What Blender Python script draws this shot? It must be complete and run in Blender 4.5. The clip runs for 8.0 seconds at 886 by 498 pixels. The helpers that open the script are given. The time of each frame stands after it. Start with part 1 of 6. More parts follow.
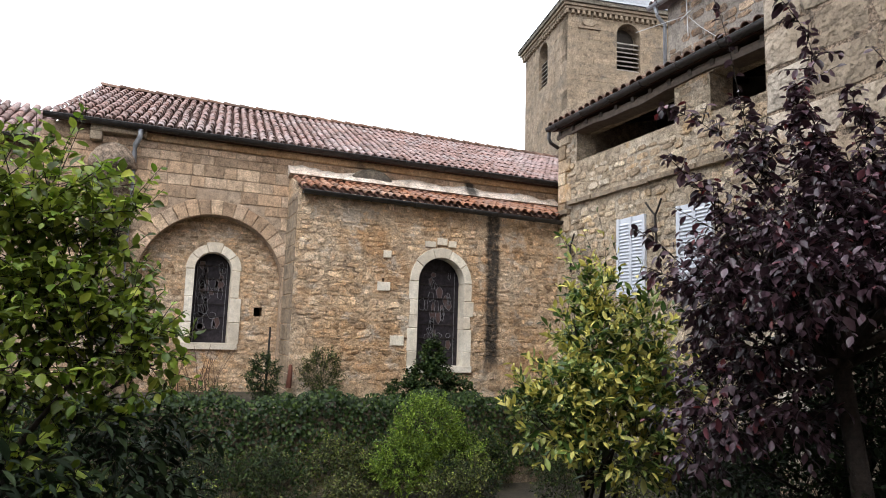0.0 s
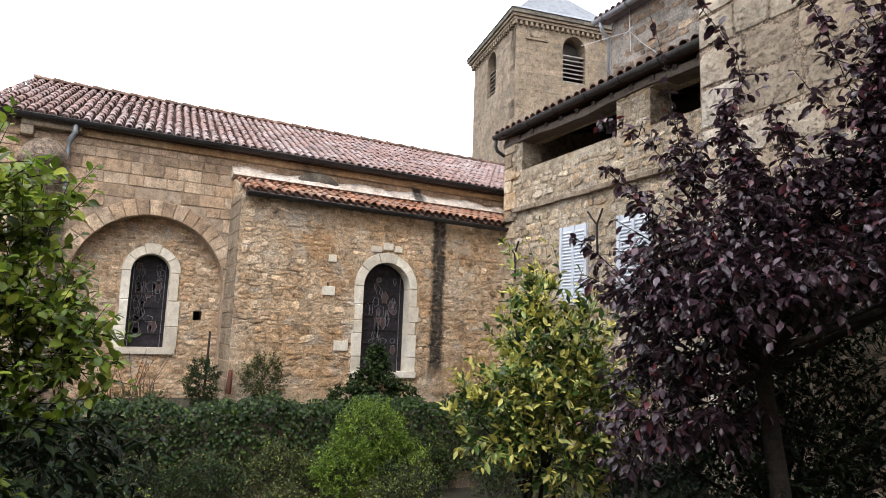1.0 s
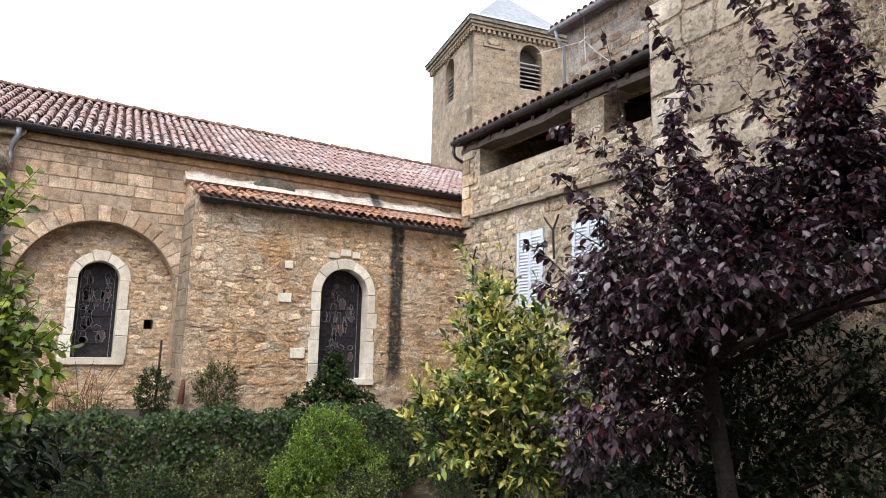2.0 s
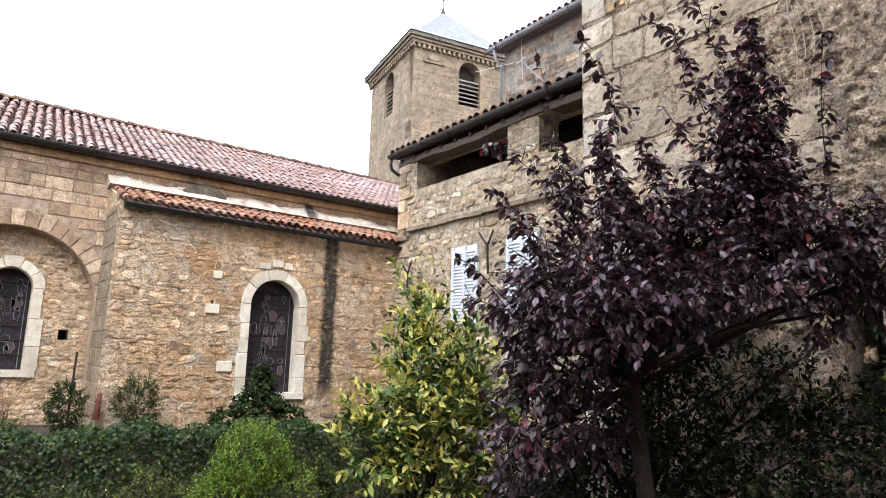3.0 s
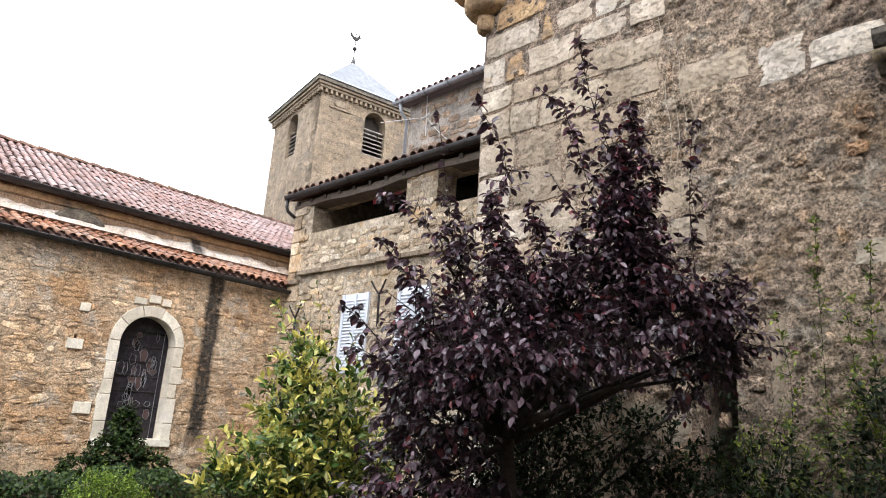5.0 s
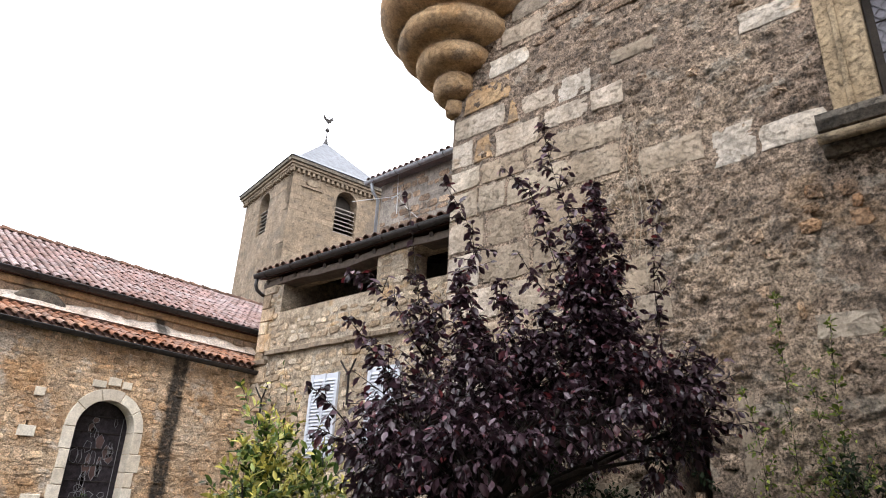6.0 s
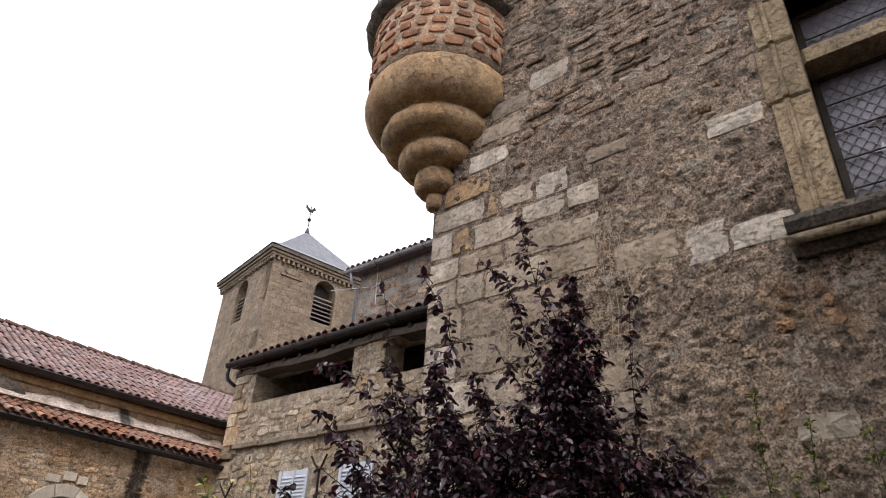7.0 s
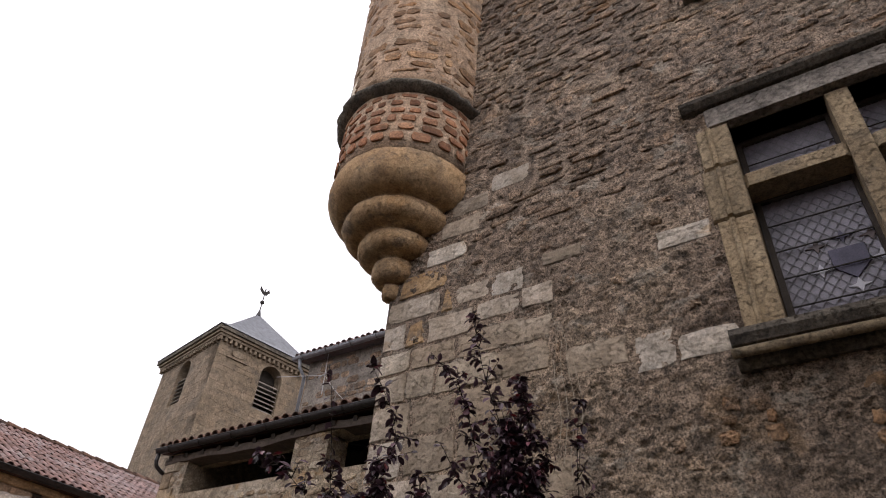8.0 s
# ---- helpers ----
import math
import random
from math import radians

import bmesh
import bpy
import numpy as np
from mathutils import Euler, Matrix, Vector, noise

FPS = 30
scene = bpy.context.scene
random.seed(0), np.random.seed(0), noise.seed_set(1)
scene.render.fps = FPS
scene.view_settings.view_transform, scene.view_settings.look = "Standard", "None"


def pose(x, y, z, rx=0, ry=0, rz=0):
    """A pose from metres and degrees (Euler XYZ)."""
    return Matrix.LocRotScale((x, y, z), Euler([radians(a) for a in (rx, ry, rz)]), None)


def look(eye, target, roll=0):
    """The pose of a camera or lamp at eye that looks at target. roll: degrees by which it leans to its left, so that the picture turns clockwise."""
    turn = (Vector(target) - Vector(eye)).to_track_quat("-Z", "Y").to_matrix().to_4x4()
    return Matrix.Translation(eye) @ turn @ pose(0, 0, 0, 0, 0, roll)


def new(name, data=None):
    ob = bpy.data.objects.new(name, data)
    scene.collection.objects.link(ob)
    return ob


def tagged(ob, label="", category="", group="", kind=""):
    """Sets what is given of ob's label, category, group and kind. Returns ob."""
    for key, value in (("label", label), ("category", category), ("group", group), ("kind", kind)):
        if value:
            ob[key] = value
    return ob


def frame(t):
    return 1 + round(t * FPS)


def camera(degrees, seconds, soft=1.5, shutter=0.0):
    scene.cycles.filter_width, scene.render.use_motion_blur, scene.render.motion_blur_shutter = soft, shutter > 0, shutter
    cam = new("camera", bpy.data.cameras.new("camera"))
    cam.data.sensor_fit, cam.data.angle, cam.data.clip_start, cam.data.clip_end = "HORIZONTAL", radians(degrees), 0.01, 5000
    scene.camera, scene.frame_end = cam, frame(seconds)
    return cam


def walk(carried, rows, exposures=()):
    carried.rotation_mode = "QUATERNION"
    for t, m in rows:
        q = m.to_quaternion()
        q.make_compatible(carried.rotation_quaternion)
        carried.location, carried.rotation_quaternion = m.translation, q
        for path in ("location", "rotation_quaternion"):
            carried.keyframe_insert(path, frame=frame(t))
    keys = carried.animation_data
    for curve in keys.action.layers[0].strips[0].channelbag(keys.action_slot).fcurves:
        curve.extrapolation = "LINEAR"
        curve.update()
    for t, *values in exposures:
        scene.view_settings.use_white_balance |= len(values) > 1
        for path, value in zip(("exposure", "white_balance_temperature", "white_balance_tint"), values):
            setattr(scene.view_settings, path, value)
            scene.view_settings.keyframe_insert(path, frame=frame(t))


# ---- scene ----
cam = camera(68.75, 8.0, 1.0)
PATH = [
    (0, pose(-0.000, -0.000, 2.600, 97.43, -1.78, -23.48)),
    (0.5, pose(-0.006, -0.026, 2.600, 97.74, -1.68, -26.14)),
    (1, pose(-0.000, -0.034, 2.597, 98.07, -2.04, -28.27)),
    (1.5, pose(0.011, -0.041, 2.601, 98.32, -1.68, -29.98)),
    (3, pose(0.044, -0.047, 2.601, 100.03, -1.66, -37.58)),
    (3.5, pose(0.065, -0.046, 2.598, 101.07, -2.41, -41.74)),
    (4, pose(0.076, -0.047, 2.599, 102.07, -3.38, -44.60)),
    (5.5, pose(0.073, -0.076, 2.602, 107.69, -3.12, -48.66)),
    (6, pose(0.075, -0.082, 2.603, 111.87, -2.58, -49.81)),
    (6.5, pose(0.087, -0.081, 2.610, 116.01, -2.51, -50.79)),
    (7, pose(0.094, -0.082, 2.614, 120.03, -2.88, -51.97)),
    (7.5, pose(0.097, -0.087, 2.605, 124.06, -3.54, -54.49)),
    (8, pose(0.098, -0.090, 2.604, 128.60, -4.00, -57.36)),
]
walk(cam, PATH, [(0.0, 0.75, 6250, 10), (1.5, 1.0, 6200, 10), (3.5, 1.3, 6100, 10), (5.5, 1.15, 6250, 11), (6.5, 0.63, 6350, 14), (8.0, -0.25, 6550, 18)])

# ---- sky and light ----
world = bpy.data.worlds.new("overcast_sky")
scene.world = world
world.use_nodes = True
wn, wl = world.node_tree.nodes, world.node_tree.links
sky = wn.new("ShaderNodeTexSky")
sky.sky_type = "NISHITA"
sky.sun_disc = False
sky.sun_elevation, sky.sun_rotation = radians(52), radians(205)
cloud = wn.new("ShaderNodeMixRGB")
cloud.inputs[0].default_value = 0.93
cloud.inputs[2].default_value = (15.0, 15.2, 15.6, 1)
wl.new(sky.outputs[0], cloud.inputs[1])
wl.new(cloud.outputs[0], wn["Background"].inputs[0])
wn["Background"].inputs[1].default_value = 0.11

sun = new("sun", bpy.data.lights.new("sun", "SUN"))
sun.data.energy, sun.data.angle, sun.data.color = 1.2, radians(25), (1.0, 0.96, 0.9)
sun.matrix_world = look((-9, -6, 24), (3, 8, 0))


# ---- materials ----
def shader(name, rough=0.9, metal=0.0):
    m = bpy.data.materials.new(name)
    m.use_nodes = True
    n, l = m.node_tree.nodes, m.node_tree.links
    b = n["Principled BSDF"]
    b.inputs["Roughness"].default_value, b.inputs["Metallic"].default_value = rough, metal
    return m, n, l, b


def noise_at(n, l, scale, detail=6, rough=0.6, stretch=None):
    g = n.new("ShaderNodeNewGeometry")
    t = n.new("ShaderNodeTexNoise")
    t.inputs["Scale"].default_value, t.inputs["Detail"].default_value, t.inputs["Roughness"].default_value = scale, detail, rough
    if stretch:
        mp = n.new("ShaderNodeMapping")
        mp.inputs["Scale"].default_value = stretch
        l.new(g.outputs["Position"], mp.inputs[0])
        l.new(mp.outputs[0], t.inputs["Vector"])
    else:
        l.new(g.outputs["Position"], t.inputs["Vector"])
    return t.outputs[0]


def ramp(n, l, source, stops):
    r = n.new("ShaderNodeValToRGB")
    e = r.color_ramp.elements
    while len(e) < len(stops):
        e.new(0.5)
    for k, (p, c) in zip(e, stops):
        k.position, k.color = p, (*c, 1) if len(c) == 3 else c
    l.new(source, r.inputs[0])
    return r.outputs[0]


def blend(n, l, fac, a, b, mode="MIX"):
    x = n.new("ShaderNodeMixRGB")
    x.blend_type = mode
    for s, v in zip(x.inputs, (fac, a, b)):
        if isinstance(v, (int, float)):
            s.default_value = v
        elif isinstance(v, tuple):
            s.default_value = (*v, 1)
        else:
            l.new(v, s)
    return x.outputs[0]


def bump(n, l, b, height, strength, distance):
    k = n.new("ShaderNodeBump")
    k.inputs["Strength"].default_value, k.inputs["Distance"].default_value = strength, distance
    l.new(height, k.inputs["Height"])
    l.new(k.outputs[0], b.inputs["Normal"])


def grey(v):
    return (v, v, v)


def rock(name, tones, vary="none", grain=40, patch=0.9, stain=None, stain_amount=0.4, relief=0.012, rough=0.92, pieces=0.35, streaks=(), pits=0.0, cells=0.0, patches=(), contrast=1.0):
    """Stone or mortar: grain and patches at two scales, a stain colour, and a tone of its own for each piece."""
    m, n, l, b = shader(name, rough)
    big = noise_at(n, l, patch, 5, 0.65)
    fine = noise_at(n, l, grain, 8, 0.7)
    mid = noise_at(n, l, grain * 0.16, 6, 0.7)
    col = ramp(n, l, big, [(0.3, tones[0]), (0.5, tones[1]), (0.7, tones[2])])
    col = blend(n, l, 1.0, col, ramp(n, l, fine, [(0.36, grey(1 - 0.5 * contrast)), (0.5, grey(1.0)), (0.65, grey(1 + 0.38 * contrast))]), "MULTIPLY")
    col = blend(n, l, 1.0, col, ramp(n, l, mid, [(0.36, grey(1 - 0.4 * contrast)), (0.5, grey(1.0)), (0.66, grey(1 + 0.26 * contrast))]), "MULTIPLY")
    for k, (tint, size, edge, amount) in enumerate(patches):
        spot = noise_at(n, l, size, 7, 0.68, (1.0 + 0.13 * k, 1.0, 1.25 + 0.2 * k))
        col = blend(n, l, ramp(n, l, spot, [(edge, grey(0.0)), (edge + 0.07, grey(amount))]), col, blend(n, l, 1.0, tint, ramp(n, l, fine, [(0.3, grey(0.6)), (0.7, grey(1.3))]), "MULTIPLY"))
    deep = None
    if pits:
        # crevices between small stones, as a field of uneven cells
        g = n.new("ShaderNodeNewGeometry")
        mp = n.new("ShaderNodeMapping")
        mp.inputs["Scale"].default_value = (1.0, 1.0, 1.9)
        warp = n.new("ShaderNodeTexNoise")
        warp.inputs["Scale"].default_value, warp.inputs["Detail"].default_value = 3.5, 6
        l.new(g.outputs["Position"], warp.inputs["Vector"])
        moved = blend(n, l, 0.22, g.outputs["Position"], warp.outputs["Color"], "ADD")
        l.new(moved, mp.inputs[0])
        v = n.new("ShaderNodeTexVoronoi")
        v.feature = "DISTANCE_TO_EDGE"
        v.inputs["Scale"].default_value = 5.5
        l.new(mp.outputs[0], v.inputs["Vector"])
        v2 = n.new("ShaderNodeTexVoronoi")
        v2.inputs["Scale"].default_value = 5.5
        l.new(mp.outputs[0], v2.inputs["Vector"])
        edge = ramp(n, l, v.outputs["Distance"], [(0.0, grey(1 - cells)), (0.1, grey(1.0))])
        speck = ramp(n, l, noise_at(n, l, 19, 9, 0.8, (1, 1, 1.5)), [(0.34, grey(0.0)), (0.48, grey(1.0))])
        fleck = ramp(n, l, noise_at(n, l, 55, 6, 0.75), [(0.36, grey(0.45)), (0.5, grey(1.0)), (0.66, grey(1.25))])
        col = blend(n, l, pits * 0.8, col, blend(n, l, 1.0, col, fleck, "MULTIPLY"))
        where = ramp(n, l, noise_at(n, l, 1.4, 4, 0.6), [(0.4, grey(0.25)), (0.62, grey(1.0))])
        sep = n.new("ShaderNodeSeparateColor")
        l.new(v2.outputs["Color"], sep.inputs[0])
        tone = ramp(n, l, sep.outputs[0], [(0.0, grey(1 - 0.45 * cells)), (0.5, grey(1.0)), (0.85, (1 + 0.2 * cells, 1 + 0.12 * cells, 1.0)), (1.0, grey(1 + 0.5 * cells))])
        col = blend(n, l, where, col, blend(n, l, pits, col, tone, "MULTIPLY"))
        deep = blend(n, l, 1.0, blend(n, l, where, grey(1.0), edge), ramp(n, l, speck, [(0.0, grey(0.35)), (1.0, grey(1.0))]), "MULTIPLY")
        # shade in pits and crevices painted into the colour, where the bump sinks
        col = blend(n, l, pits, col, blend(n, l, 1.0, col, ramp(n, l, deep, [(0.0, grey(0.33)), (1.0, grey(1.08))]), "MULTIPLY"))
    if vary != "none":
        rnd = n.new("ShaderNodeObjectInfo").outputs["Random"] if vary == "object" else n.new("ShaderNodeNewGeometry").outputs["Random Per Island"]
        warm = ramp(n, l, rnd, [(0.0, (0.55, 0.5, 0.45)), (0.25, (0.85, 0.79, 0.72)), (0.55, (1.08, 0.98, 0.88)), (0.8, (1.0, 1.02, 1.05)), (1.0, (1.42, 1.4, 1.34))])
        col = blend(n, l, pieces * 2.2, col, blend(n, l, 1.0, col, warm, "MULTIPLY"))
    if stain:
        s = noise_at(n, l, 1.7, 9, 0.72, (1.0, 1.0, 0.45))
        col = blend(n, l, ramp(n, l, s, [(0.5, grey(0.0)), (0.68, grey(stain_amount))]), col, stain)
    for x0, x1, z0, z1 in streaks:
        # a black run-off stain with ragged edges
        g = n.new("ShaderNodeNewGeometry")
        xyz = n.new("ShaderNodeSeparateXYZ")
        l.new(g.outputs["Position"], xyz.inputs[0])
        wob = noise_at(n, l, 5, 8, 0.75, (1, 1, 0.6))
        masks = []
        for axis, lo, hi, soft, amount in ((0, x0, x1, 0.04, 0.26), (2, z0, z1, 0.25, 0.9)):
            add = n.new("ShaderNodeMath")
            add.operation = "MULTIPLY_ADD"
            l.new(wob, add.inputs[0])
            add.inputs[1].default_value = amount
            l.new(xyz.outputs[axis], add.inputs[2])
            for edge, sign in ((lo, 1), (hi, -1)):
                mr = n.new("ShaderNodeMapRange")
                l.new(add.outputs[0], mr.inputs[0])
                e = edge + amount * 0.5
                mr.inputs[1].default_value, mr.inputs[2].default_value = e - soft, e + soft
                mr.inputs[3].default_value, mr.inputs[4].default_value = (0, 1) if sign > 0 else (1, 0)
                masks.append(mr.outputs[0])
        fac = masks[0]
        for k in masks[1:] + [ramp(n, l, noise_at(n, l, 9, 7, 0.7), [(0.3, grey(0.45)), (0.5, grey(0.95))])]:
            x = n.new("ShaderNodeMath")
            x.operation = "MULTIPLY"
            l.new(fac, x.inputs[0])
            l.new(k, x.inputs[1])
            fac = x.outputs[0]
        col = blend(n, l, fac, col, (0.022, 0.019, 0.016))
    l.new(col, b.inputs["Base Color"])
    h = blend(n, l, 0.45, mid, fine)
    if deep is not None:
        h = blend(n, l, 0.55, h, deep)
    bump(n, l, b, h, 1.0, relief * (1 + 1.6 * pits))
    return m


def plain(name, colour, rough=0.6, metal=0.0, spread=0.25, scale=9.0, relief=0.002, transmit=0.0):
    m, n, l, b = shader(name, rough, metal)
    a = noise_at(n, l, scale, 6, 0.65)
    c = noise_at(n, l, scale * 9, 4, 0.6)
    lo, hi = tuple(v * (1 - spread) for v in colour), tuple(min(v * (1 + spread), 1) for v in colour)
    col = ramp(n, l, a, [(0.3, lo), (0.7, hi)])
    col = blend(n, l, 1.0, col, ramp(n, l, c, [(0.3, grey(1 - spread * 0.7)), (0.7, grey(1 + spread * 0.5))]), "MULTIPLY")
    l.new(col, b.inputs["Base Color"])
    if relief:
        bump(n, l, b, c, 0.6, relief)
    return m


def leafy(name, stops, rough=0.45, through_light=0.25):
    """Leaves: a tone for each leaf, patches over the plant, some light let through."""
    m, n, l, b = shader(name, rough)
    rnd = n.new("ShaderNodeNewGeometry").outputs["Random Per Island"]
    col = ramp(n, l, rnd, stops)
    col = blend(n, l, 1.0, col, ramp(n, l, noise_at(n, l, 2.3, 4), [(0.35, grey(0.7)), (0.65, grey(1.2))]), "MULTIPLY")
    col = blend(n, l, 1.0, col, ramp(n, l, noise_at(n, l, 60, 3), [(0.3, grey(0.85)), (0.7, grey(1.12))]), "MULTIPLY")
    l.new(col, b.inputs["Base Color"])
    t = n.new("ShaderNodeBsdfTranslucent")
    l.new(col, t.inputs[0])
    mix = n.new("ShaderNodeMixShader")
    mix.inputs[0].default_value = through_light
    l.new(b.outputs[0], mix.inputs[1])
    l.new(t.outputs[0], mix.inputs[2])
    l.new(mix.outputs[0], n["Material Output"].inputs[0])
    return m


